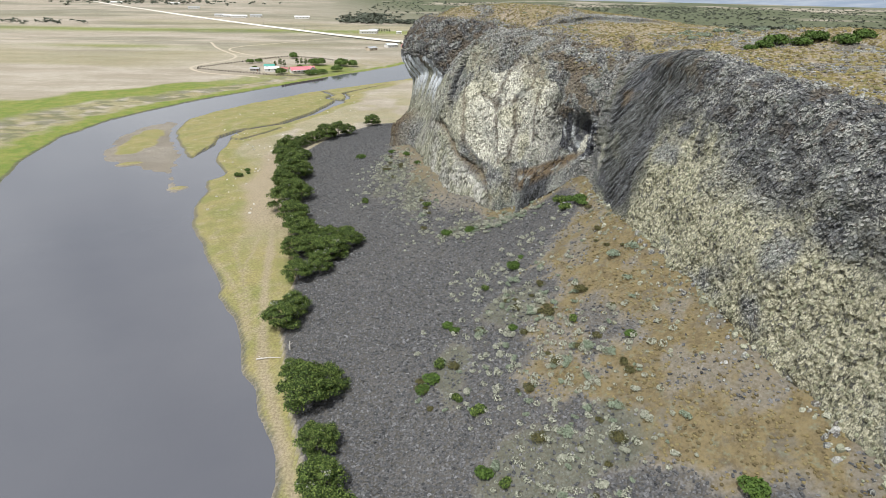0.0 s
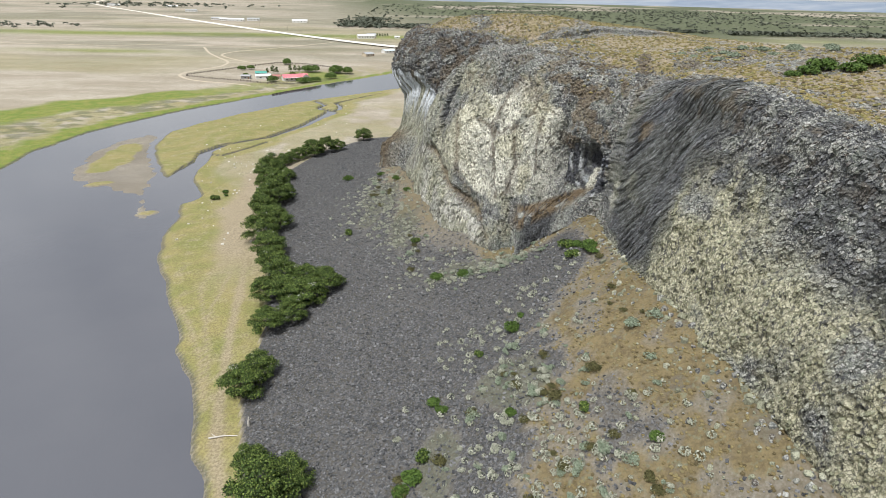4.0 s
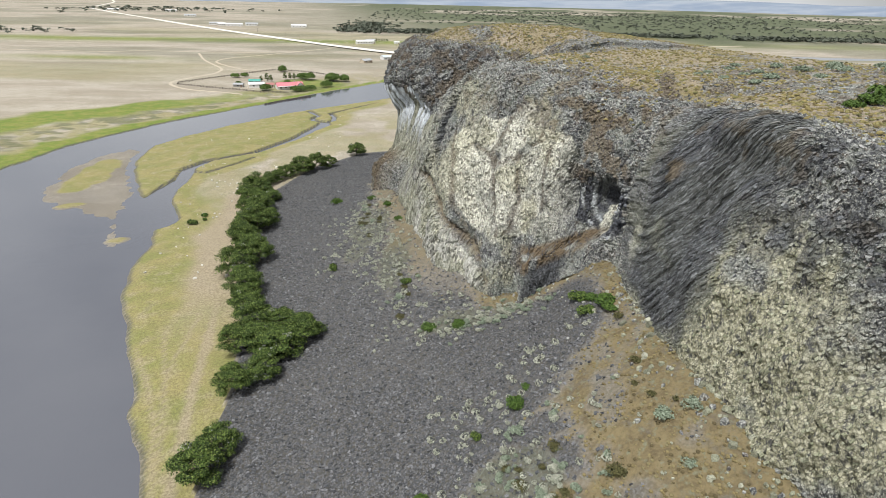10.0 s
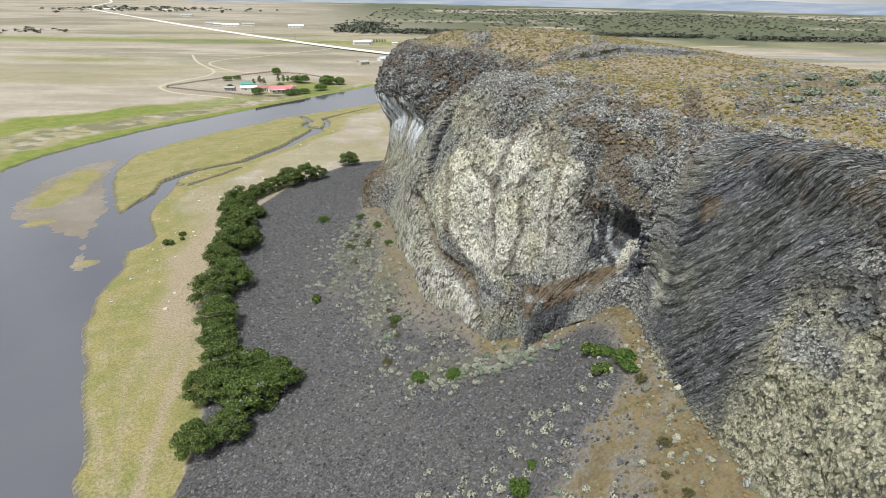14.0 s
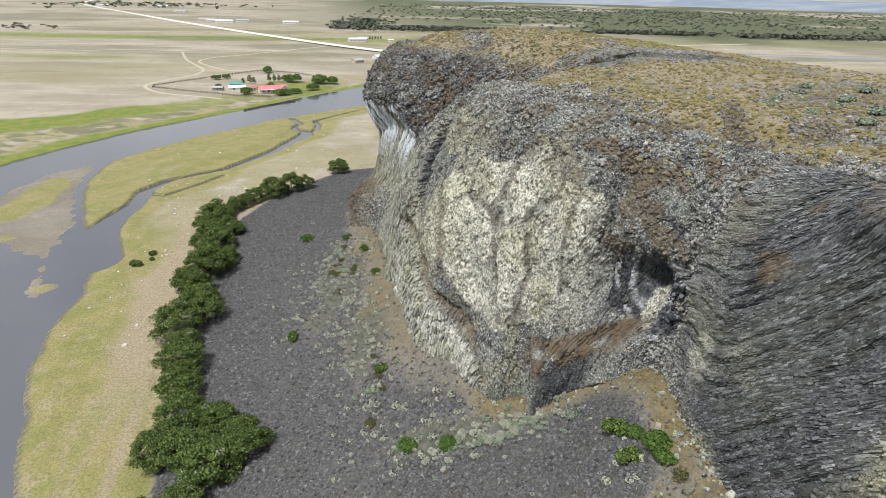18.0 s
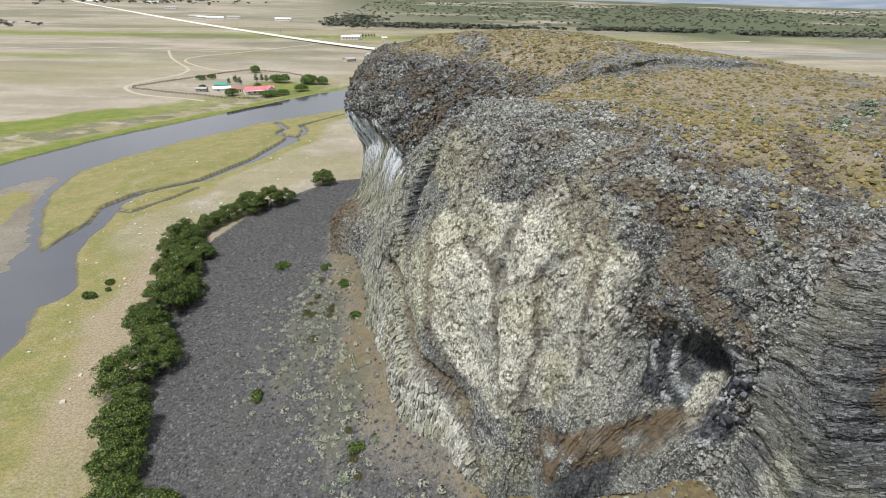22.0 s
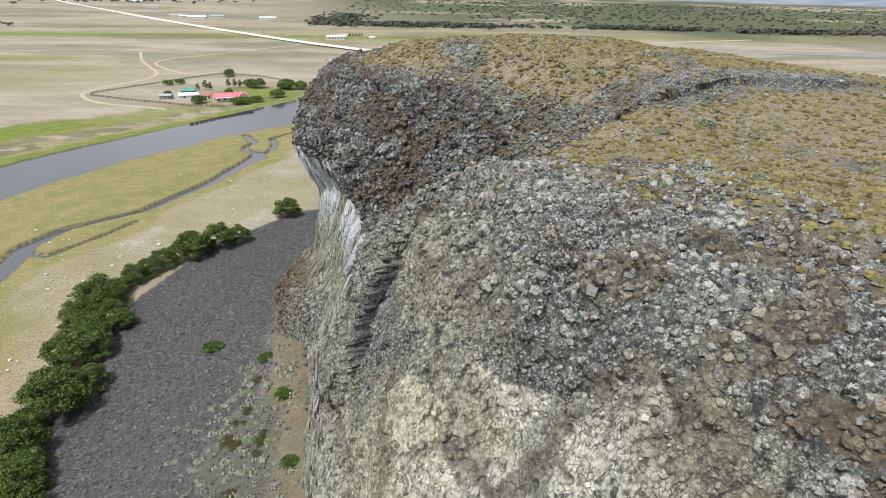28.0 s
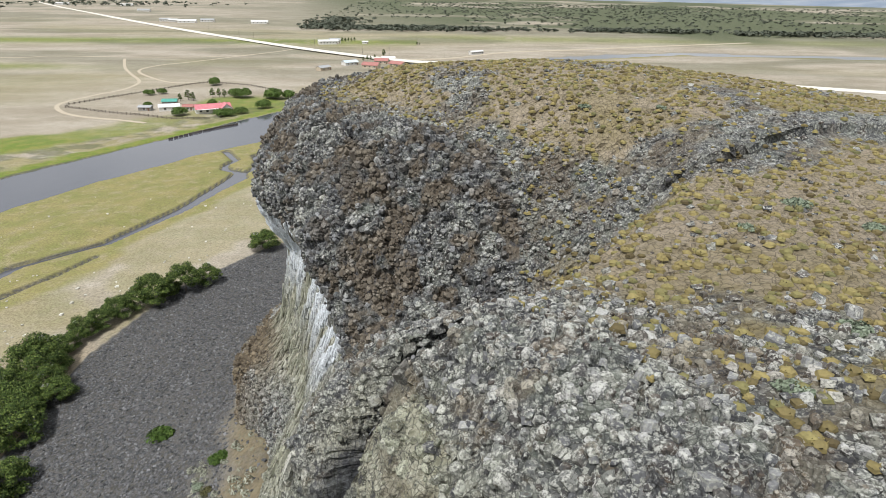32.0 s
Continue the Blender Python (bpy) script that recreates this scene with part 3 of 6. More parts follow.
    ob = new("ground", me)
    me.materials.append(GROUND)
    return tagged(ob, "dry tan steppe with green river meadow and a grey scree slope", "ground", kind="structure"), (xs, ys, z.reshape(len(ys), len(xs)))


ground, GRID = build_ground()
bm = bmesh.new()
bmesh.ops.create_grid(bm, x_segments=2, y_segments=2, size=1)
for v in bm.verts:
    v.co = (v.co.x * 2000 + 1500, v.co.y * 1000 + 700, 0)
me = bpy.data.meshes.new("river_water")
bm.to_mesh(me)
bm.free()
me.materials.append(RIVER)
tagged(new("river_water", me), "grey-blue rippled river water winding through the meadow", "river", kind="structure")


# ---- cliff and plateau ----
def ribs(p, across, along, wide, tall, seed):
    """Long narrow noise: wide across the ribs, tall along them."""
    a, b = np.asarray(across), np.asarray(along)
    q = np.stack([(p * a).sum(-1) / wide, (p * b).sum(-1) / tall, p[..., 2] * 0.01], -1)
    return vnoise(q, 1.0, seed)


def build_morro():
    nu, nv, nw = 1250, 190, 90
    rim, u = spline(RIM, nu * 4)
    base, _ = spline(BASE, nu * 4)
    back_line, _ = spline(BACK, nu * 4)
    boxy = np.interp(u, np.arange(len(BOXY)), BOXY)
    run = np.r_[0, np.cumsum(np.linalg.norm(np.diff(0.5 * (rim + base), axis=0), axis=1))]
    weight = np.interp(u, [0, 1, 2, 8, 9, 14, 17, 19, 21], [0.15, 0.3, 0.7, 1.0, 1.5, 1.5, 1.0, 0.5, 0.15])
    pace = np.r_[0, np.cumsum(np.diff(run) * weight[1:])]
    pick = np.interp(np.linspace(0, pace[-1], nu), pace, np.arange(nu * 4))
    lerp = lambda a: np.stack([np.interp(pick, np.arange(nu * 4), a[:, k]) for k in range(a.shape[1])], 1)
    rim, base, back_line = lerp(rim), lerp(base), lerp(back_line)
    boxy, u = np.interp(pick, np.arange(nu * 4), boxy), np.interp(pick, np.arange(nu * 4), u)
    base[:, 2] -= 2.0
    # the face, from the foot to the rim, rounded over at the top
    s = np.linspace(0, 1, nv)[None, :]
    th = s**0.85 * math.pi / 2
    e = (2 / boxy)[:, None]
    h, g = 1 - np.cos(th) ** e, np.sin(th) ** e
    h = 0.38 * g + 0.62 * h
    face = base[:, None, :] * [1, 1, 0] * (1 - h)[..., None] + rim[:, None, :] * [1, 1, 0] * h[..., None]
    face[..., 2] = base[:, 2:3] + (rim - base)[:, 2:3] * g
    out = base[:, :2] - rim[:, :2]
    out /= np.linalg.norm(out, axis=1)[:, None]
    uu = np.repeat(u[:, None], nv, 1)
    # overhanging cap at the far end, undercut below
    cap = smooth(14.0, 16.3, uu) * smooth(20.0, 18.8, uu)
    low = 0.60 + 0.10 * smooth(18.4, 16.0, uu) + 0.06 * smooth(16, 14.5, uu)
    push = cap * (3.4 * smooth(low - 0.02, low + 0.14, g) * smooth(1.02, 0.80, g) - 3.0 * smooth(low + 0.03, low - 0.08, g) * smooth(0.1, 0.4, g))
    # tall dark crevice beside the pale headland
    wob = 0.05 * np.sin(9 * g) + 0.03 * np.sin(23 * g)
    push -= 5.0 * smooth(0.09, 0.03, np.abs(uu - 12.92 - 0.4 * wob)) * smooth(0.42, 0.58, g) * smooth(1.0, 0.95, g)
    push += 1.6 * np.exp(-(((uu - 13.22 - 0.4 * wob) / 0.2) ** 2)) * smooth(0.3, 0.6, g) * smooth(1.0, 0.9, g)
    # low alcove where the two walls meet, with a ledge and plinth below it, and the cracks on both sides of it
    push -= 4.2 * np.exp(-(((uu - 8.75) / 0.36) ** 2)) * smooth(0.16, 0.24, g) * smooth(0.62, 0.44, g)
    push += 2.2 * np.exp(-(((uu - 8.72) / 0.16) ** 2)) * smooth(0.20, 0.24, g) * smooth(0.46, 0.30, g)
    push += 1.5 * np.exp(-(((uu - 8.9) / 0.45) ** 2)) * smooth(0.54, 0.64, g) * smooth(0.95, 0.75, g)
    push -= 2.6 * np.exp(-(((uu - 9.52 + 0.5 * (0.7 - g) * (g < 0.7)) / 0.10) ** 2)) * smooth(0.34, 0.45, g) * smooth(0.90, 0.78, g)
    push -= 2.0 * np.exp(-(((uu - 7.99) / 0.07) ** 2)) * smooth(0.08, 0.2, g) * smooth(0.66, 0.5, g)
    shelf = g + 0.02 * np.sin(uu * 9) + 0.012 * np.sin(uu * 23)
    push += 3.0 * smooth(8.1, 8.6, uu) * smooth(10.3, 9.7, uu) * smooth(0.27, 0.19, shelf)
    # leaning buttress at the foot of the headland
    push += 1.2 * smooth(11.1, 11.6, uu) * smooth(13.2, 12.8, uu) * smooth(0.06 + 0.15 * (uu - 11), 0.0 + 0.12 * (uu - 11), g - 0.05)
    # groove that climbs along the top of the buttress, and the rocky spur below the overhang
    crest = 0.10 + 0.135 * (uu - 11)
    push -= 1.3 * np.exp(-(((g - crest) / 0.022) ** 2)) * smooth(11.0, 11.4, uu) * smooth(13.4, 13.0, uu)
    push += 4.5 * smooth(16.0, 17.0, uu) * smooth(19.6, 18.4, uu) * smooth(0.34, 0.12, g)
    push -= 2.2 * smooth(2.4, 3.0, uu) * smooth(6.5, 5.9, uu) * smooth(0.35, 0.6, g) * smooth(0.97, 0.8, g)
    # ribs and bays of the headland
    push += 1.3 * np.sin(uu * 5.2 + 1.0) * smooth(9.3, 10.2, uu) * smooth(15.5, 13, uu) * smooth(0.95, 0.6, g)
    push += 1.2 * np.exp(-(((uu - 8.05) / 0.25) ** 2)) * smooth(0.2, 0.5, g) * smooth(1, 0.85, g)
    face[..., :2] += push[..., None] * out[:, None, :]
    # the top
    w = np.linspace(0, 1, nw + 1)[1:][None, :] ** 1.7
    top = rim[:, None, :2] * (1 - w)[..., None] + back_line[:, None, :2] * w[..., None]
    far = np.linalg.norm(top - rim[:, None, :2], axis=2)
    hz = plateau(top[..., 0], top[..., 1])
    topz = rim[:, 2:3] + (hz - rim[:, 2:3]) * smooth(0, 1, far / np.interp(u, [9.5, 10, 12.2, 13.5, 14.2, 15.6, 16.5], [11, 7, 7, 14, 22, 22, 12])[:, None])
    p = np.concatenate([face, np.concatenate([top, topz[..., None]], 2)], 1)
    rows, cols = p.shape[:2]
    nrm = np.cross(np.gradient(p, axis=0), np.gradient(p, axis=1))
    nrm /= np.linalg.norm(nrm, axis=2)[..., None] + 1e-9
    flip = np.sign((nrm[:, 20, :2] * out).sum(1).mean())
    nrm *= flip
    steep = 1 - np.clip(nrm[..., 2], 0, 1)
    U = np.repeat(u[:, None], cols, 1)
    G = np.concatenate([g, np.full((rows, nw), 1.3)], 1)
    W = np.concatenate([np.zeros((rows, nv)), np.repeat(w, rows, 0)], 1)
    FAR = np.concatenate([np.zeros((rows, nv)), far], 1)
    n1, n2, n3 = fbm(p, 8, 4, 51), fbm(p, 2.5, 4, 52), fbm(p, 18, 3, 53)
    # zones
    slate = smooth(4.95, 5.30, U + 0.9 * (n1 - 0.5) + 0.5 * (n3 - 0.5) + 0.35 * (G - 0.4)) * smooth(7.95, 7.82, U + 0.25 * smooth(0.5, 0.75, G)) * smooth(0.02, 0.14, G + 0.2 * (n1 - 0.5)) * (G < 1.1)
    streaked = smooth(14.4, 15.0, U) * smooth(18.7, 18.2, U) * (G < 0.72) * smooth(0.2, 0.32, G)
    wall = smooth(13.0, 13.3, U) * smooth(16.0, 15.5, U) * (G < 0.74)
    upright = np.maximum(streaked, wall)
    head = smooth(9.2, 9.8, U) * smooth(13.1, 12.85, U)
    pillar = smooth(11.0, 11.4, U) * smooth(13.3, 13.0, U) * smooth(0.0, -0.04, G - 0.08 - 0.135 * (U - 11))
    fluted = smooth(11.5, 12.3, U) * smooth(13.2, 12.95, U) * smooth(0.2, 0.3, G) * smooth(1.0, 0.8, G)
    wu, wg = 0.22 * (n1 - 0.5) + 0.12 * (n2 - 0.5), 0.10 * (fbm(p, 7, 3, 55) - 0.5) + 0.05 * (n2 - 0.5)
    seam = np.full(U.shape, 9.0)
    for line in SEAMS:
        seam = np.minimum(seam, to_line(11 * (U + 1.2 * wu), 42 * (G + 1.3 * wg), [(11 * a, 42 * b) for a, b in line])[0])
    seam = head * smooth(0.95, 0.25, seam + 1.1 * (n2 - 0.5))
    boss = inside(U + 0.4 * wu, G + 0.4 * wg, BOSS)
    # relief
    big = fbm(p, 13, 4, 41) - 0.5
    med = fbm(p * [1, 1, 0.5], 3.2, 4, 42) - 0.5
    cell = np.zeros(U.shape)
    cell[:, : nv + 40] = facets(p[:, : nv + 40] * [1, 1, 0.75], 0.85, 43)
    slab = np.zeros(U.shape)
    slab[:, :nv] = facets(p[:, :nv] * [1, 1, 0.55], 2.3, 56, 0.7)
    fan = smooth(6.0, 7.7, U)
    ay, az = 0.60 + 0.36 * fan, -0.80 + 0.50 * fan
    c = p - [40, 128, 45]
    q = np.stack([(-c[..., 1] * az + c[..., 2] * ay) / 0.55, (c[..., 1] * ay + c[..., 2] * az) / 6.0, 0.01 * c[..., 2]], -1)
    lean = vnoise(q, 1.0, 44) - 0.5
    drape = vnoise(q * [0.14, 0.45, 1.0], 1.0, 59)
    plumb = ribs(p, (0.55, 0.83, 0.0), (0, 0, 1), 0.9, 14, 45) - 0.5
    tilt = ribs(p, (0.45, 0.62, 0.62), (0.3, 0.5, -0.75), 0.9, 8, 46) - 0.5
    flute = ribs(p, (0.62, 0.78, 0.0), (0, 0, 1), 1.9, 16, 47) - 0.5
    crust = fbm(p * [1, 1, 0.7], 1.3, 4, 48) - 0.5
    pits = np.maximum(0, fbm(p, 0.8, 3, 49) - 0.56)
    block = (1 - slate) * (1 - upright * 0.7) * (1 - pillar)
    near = 1 - 0.9 * W**0.5
    rough = 3.0 * big * smooth(0.05, 0.5, steep) + 1.0 * med * (0.22 + 0.78 * smooth(0.1, 0.5, steep))
    rough += block * near * (0.42 - 0.12 * head) * cell + (G < 1.1) * (1 - slate) * (1 - upright) * (1 - pillar) * (0.35 + 0.1 * head) * slab
    rough += 0.75 * lean * slate + 1.1 * plumb * upright + 1.1 * tilt * pillar - 0.18 * seam + 1.3 * flute * fluted + head * (G < 1.1) * (0.30 * crust - 0.8 * pits)
    rib = ribs(p, (0.25, 0.86, 0.42), (0.0, 0.42, -0.9), 3.4, 17, 60) - 0.5
    rough += 2.6 * rib * smooth(1.2, 2.2, U) * smooth(5.9, 5.0, U) * smooth(1.0, 0.85, G)
    rough += 0.45 * cell * cap_zone(U, G, n1) * near
    p = p + nrm * rough[..., None]
    faces = grid_faces(rows, cols)
    if flip < 0:
        faces = faces[:, ::-1]
    me = mesh_from("cliff", p.reshape(-1, 3), faces, False)
    # covers
    rocky = smooth(0.56, 0.68, n1 + 0.13 * np.exp(-FAR / 5) * (G > 1.1) + 0.18 * (n3 - 0.5))
    x, y = p[..., 0].ravel(), p[..., 1].ravel()
    d, along, side = to_line(x, y, BENCH)
    step = smooth(3.6, 1.2, np.abs(d * side - 0.8).reshape(U.shape) + 3.4 * (n2 - 0.5) + 2 * (n1 - 0.5)) * (G > 1.1) * smooth(7.6, 6.0, along).reshape(U.shape)
    rocky = np.maximum(rocky, step)
    stony = inside(p[..., 0] + 10 * (n1 - 0.5), p[..., 1] + 10 * (n2 - 0.5), STONY)
    rocky = np.maximum(rocky, 0.9 * stony * (G > 1.1) * smooth(2.5, 4.5, FAR) * smooth(0.36, 0.46, n2))
    rim_stones = smooth(8, 3, FAR + 6 * (n1 - 0.5)) * (G > 1.1) * smooth(9.6, 10.2, U) * smooth(13.5, 13.0, U)
    rocky = np.maximum(rocky, 0.95 * rim_stones)
    worn = (G > 1.1) * smooth(1.8, 0.8, to_line(p[..., 0].ravel(), p[..., 1].ravel(), [(55, 176), (49, 164), (47, 157), (45.5, 148)])[0].reshape(U.shape) + 1.6 * (n2 - 0.5))
    turf = (G > 1.1) * (1 - rocky) * smooth(0.5, 5, FAR)
    pale = head * inside(U + wu, G + wg, PALE) * (0.65 + 0.35 * smooth(0.38, 0.48, fbm(p, 4.5, 4, 61)))
    pale = np.maximum(pale, boss * 1.0) * (1 - 0.55 * seam)
    brownish = smooth(8.0, 8.2, U + 0.5 * wu) * smooth(9.75, 9.35, U + wu) * smooth(0.54, 0.60, G + wg) * smooth(13, 8, FAR)
    pale = np.maximum(pale, pillar * 0.95)
    pale = np.maximum(pale, upright * 0.45 - 0.25 * streaked)
    strip = np.exp(-(((U - 7.15 + 0.5 * (G - 0.3)) / 0.36) ** 2 + ((G - 0.30) / 0.16) ** 2)) * (G < 1.1)
    pale = np.maximum(pale, 0.85 * smooth(0.35, 0.75, strip + 0.8 * (n2 - 0.5)))
    cone = np.exp(-(((U - 8.66 + 0.4 * (G - 0.3)) / 0.17) ** 2)) * smooth(0.20, 0.25, G) * smooth(0.47, 0.40, G)
    pale = np.maximum(pale, 0.9 * smooth(0.35, 0.7, cone + 0.9 * (n2 - 0.5)))
    white = np.maximum(streaked * smooth(0.36, 0.60, G) * smooth(0.40, 0.54, plumb + 0.5) * smooth(0.3, 0.6, n3 + 0.15), 0)
    lich = smooth(7.4, 6.2, U) * smooth(0.85, 0.55, G + 0.6 * (n1 - 0.5) + 0.10 * (U < 4)) * smooth(0.33, 0.48, n1 + 0.06)
    lich = lich * (1 - 0.9 * slate)
    lich = np.maximum(lich, 0.6 * upright * smooth(0.36, 0.6, n1 + 0.1))
    lich = np.maximum(lich, 0.6 * fluted * smooth(0.36, 0.52, n1))
    lich = np.maximum(lich, 0.6 * head * smooth(0.54, 0.66, fbm(p, 6, 3, 57)) * (G < 0.92))
    lich = np.maximum(lich, 0.5 * slate * smooth(0.56, 0.70, drape + 0.35 * (n2 - 0.5) + 0.10 * smooth(6.0, 5.0, U)))
    lich = np.maximum(lich, 0.7 * head * np.exp(-(((U - 10.45 + 0.3 * wu) / 0.16) ** 2)) * smooth(0.80, 0.88, G) * smooth(1.2, 0.98, G) * smooth(0.40, 0.52, n2))
    # hollow coloured darker, in upright streaks with white ones between
    hollow = inside(U + 0.6 * wu, G + wg, DARK_HOLLOW) * (1 - smooth(0.3, 0.6, cone))
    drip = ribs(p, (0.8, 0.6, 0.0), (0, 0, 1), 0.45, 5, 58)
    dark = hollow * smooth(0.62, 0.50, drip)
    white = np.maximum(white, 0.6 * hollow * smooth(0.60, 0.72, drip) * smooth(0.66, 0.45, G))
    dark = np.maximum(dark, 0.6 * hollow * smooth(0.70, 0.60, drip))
    dark = np.maximum(dark, 0.78 * slate * smooth(0.25, 0.5, n1 + 0.12) * (1 - 0.5 * smooth(6.6, 7.4, U)) * (1 - 0.8 * smooth(0.35, 0.7, strip)))
    dark = np.maximum(dark, 0.65 * cap_zone(U, G, n1) * smooth(0.38, 0.54, n2 + 0.04))
    dark = np.maximum(dark, smooth(8.8, 9.1, U) * smooth(10.0, 9.6, U) * (G < 0.17) * 0.85)
    # shade inside the tall crevice, put into the dark cover
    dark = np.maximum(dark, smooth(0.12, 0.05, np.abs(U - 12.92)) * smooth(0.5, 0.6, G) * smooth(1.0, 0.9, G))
    dark = np.maximum(dark, 0.68 * smooth(1.0, 2.0, U) * smooth(6.0, 5.0, U) * smooth(0.45, 0.68, G) * (G < 1.1) * smooth(0.40, 0.54, n2))
    dark = np.maximum(dark, 0.4 * seam * smooth(0.5, 0.4, n1))
    dark = np.maximum(dark, 0.6 * brownish * smooth(0.54, 0.62, fbm(p, 1.6, 3, 62)))
    rust = 0.5 * seam * smooth(0.42, 0.6, n2 + 0.1)
    rust = np.maximum(rust, 0.7 * brownish * smooth(0.46, 0.54, n2 + 0.3 * (n1 - 0.5)))
    rust = np.maximum(rust, 0.8 * slate * smooth(0.5, 0.8, np.exp(-(((U - 6.5) / 0.25) ** 2 + ((G - 0.72) / 0.08) ** 2)) + 0.6 * (n2 - 0.5)))
    groove = smooth(11.0, 11.4, U) * smooth(13.4, 13.0, U) * smooth(0.03, 0.01, np.abs(G - 0.10 - 0.135 * (U - 11)))
    rust = np.maximum(rust, 0.8 * groove)
    rust = np.maximum(rust, smooth(16.2, 17.0, U) * smooth(0.34, 0.24, G) * smooth(0.32, 0.44, n1) * 0.9)
    rust = np.maximum(rust, 0.65 * cap_zone(U, G, n1) * smooth(0.46, 0.58, n2) * smooth(0.42, 0.55, n1))
    rust = np.maximum(rust, smooth(8.4, 8.8, U) * smooth(10.7, 10.0, U) * smooth(0.075, 0.045, np.abs(G - 0.215 + 0.05 * (n1 - 0.5))) * smooth(0.34, 0.46, n2))
    rust = np.maximum(rust, (1 - turf) * smooth(0.56, 0.68, n2) * smooth(0.66, 0.95, G) * 0.5)
    rust = np.maximum(rust, 0.8 * smooth(10.8, 9.8, U) * smooth(8.3, 9.0, U) * smooth(0.72, 0.85, G) * smooth(0.44, 0.56, n2))
    rust = np.maximum(rust, 0.6 * (G > 1.1) * (1 - turf) * (1 - step) * smooth(0.46, 0.56, n2) * smooth(0.5, 2.5, FAR))
    soil = smooth(0.86, 0.98, G) * smooth(8.5, 9.1, U) * smooth(12.2, 10.8, U)
    rust = np.maximum(rust, 0.6 * soil * smooth(0.46, 0.55, n2 + 0.2 * (n1 - 0.5)))
    turf = np.maximum(turf, 0.8 * soil * (G > 1.1) * smooth(0.50, 0.40, n2) * smooth(1, 4, FAR))
    rust = np.maximum(rust, 0.75 * worn)
    turf = turf * (1 - worn)
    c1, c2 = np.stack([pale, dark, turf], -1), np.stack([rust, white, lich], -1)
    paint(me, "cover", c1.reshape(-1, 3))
    paint(me, "cover_two", c2.reshape(-1, 3))
    me.materials.append(CLIFF)
    ob = tagged(new("cliff", me), "massive grey basalt cliff with pale lichen and a grassy top", "cliff", kind="structure")
    area = np.linalg.norm(np.cross(np.gradient(p, axis=0), np.gradient(p, axis=1)), axis=2)
    keep = dict(p=p.reshape(-1, 3), n=nrm.reshape(-1, 3), area=area.ravel(), c1=c1.reshape(-1, 3), c2=c2.reshape(-1, 3), U=U.ravel(), G=G.ravel(), far=FAR.ravel(), du=np.gradient(p, axis=0).reshape(-1, 3), dv=np.gradient(p, axis=1).reshape(-1, 3), head=head.ravel(), slate=slate.ravel(), upright=upright.ravel(), pillar=pillar.ravel(), rocky=rocky.ravel(), brownish=brownish.ravel())
    return ob, keep


def cap_zone(U, G, n1):
    return smooth(13.5, 14.1, U) * smooth(0.62, 0.70, G - 0.07 * smooth(16.2, 15, U)) * smooth(1.35, 1.2, G) * smooth(0.2, 0.5, n1 + 0.15)


cliff, FACE = build_morro()


# ---- ground sampler for things that stand on the slope ----
def height(x, y):
    xs, ys, z = GRID
    i, j = min(max(np.searchsorted(xs, x) - 1, 0), len(xs) - 2), min(max(np.searchsorted(ys, y) - 1, 0), len(ys) - 2)
    a, b = (x - xs[i]) / (xs[i + 1] - xs[i]), (y - ys[j]) / (ys[j + 1] - ys[j])
    return float((z[j, i] * (1 - a) + z[j, i + 1] * a) * (1 - b) + (z[j + 1, i] * (1 - a) + z[j + 1, i + 1] * a) * b)


# ---- END LARGE ----


# ---- scattered pieces ----
rng = np.random.default_rng(7)


def turn_frames(normals, spin):
    """For each normal, three axes: two in the surface, turned by spin, and the normal."""
    n = normals / (np.linalg.norm(normals, axis=1)[:, None] + 1e-9)
    ref = np.where(np.abs(n[:, 2:3]) > 0.9, [[1.0, 0, 0]], [[0, 0, 1.0]])
    a = np.cross(ref, n)
    a /= np.linalg.norm(a, axis=1)[:, None] + 1e-9
    b = np.cross(n, a)
    c, s = np.cos(spin)[:, None], np.sin(spin)[:, None]
    return a * c + b * s, b * c - a * s, n


def scatter(name, templates, places, axes, sizes, material, covers=None, smooth_faces=False):
    """One joined mesh: a copy of a template at each place. templates: list of (verts, triangles)."""
    kinds = rng.integers(0, len(templates), len(places))
    vs, fs, cs, at = [], [], [], 0
    a, b, n = axes
    for k, (tv, tf) in enumerate(templates):
        i = np.where(kinds == k)[0]
        if not len(i):
            continue
        q = tv[None, :, :] * sizes[i][:, None, :]
        w = places[i][:, None, :] + q[..., 0:1] * a[i][:, None, :] + q[..., 1:2] * b[i][:, None, :] + q[..., 2:3] * n[i][:, None, :]
        vs.append(w.reshape(-1, 3))
        fs.append((tf[None] + (np.arange(len(i)) * len(tv))[:, None, None] + at).reshape(-1, 3))
        if covers:
            cs.append([np.repeat(c[i], len(tv), 0) for c in covers])
        at += len(i) * len(tv)
    me = mesh_from(name, np.concatenate(vs), np.concatenate(fs), smooth_faces)
    if covers:
        paint(me, "cover", np.concatenate([c[0] for c in cs]))
        paint(me, "cover_two", np.concatenate([c[1] for c in cs]))
    me.materials.append(material)
    return new(name, me)


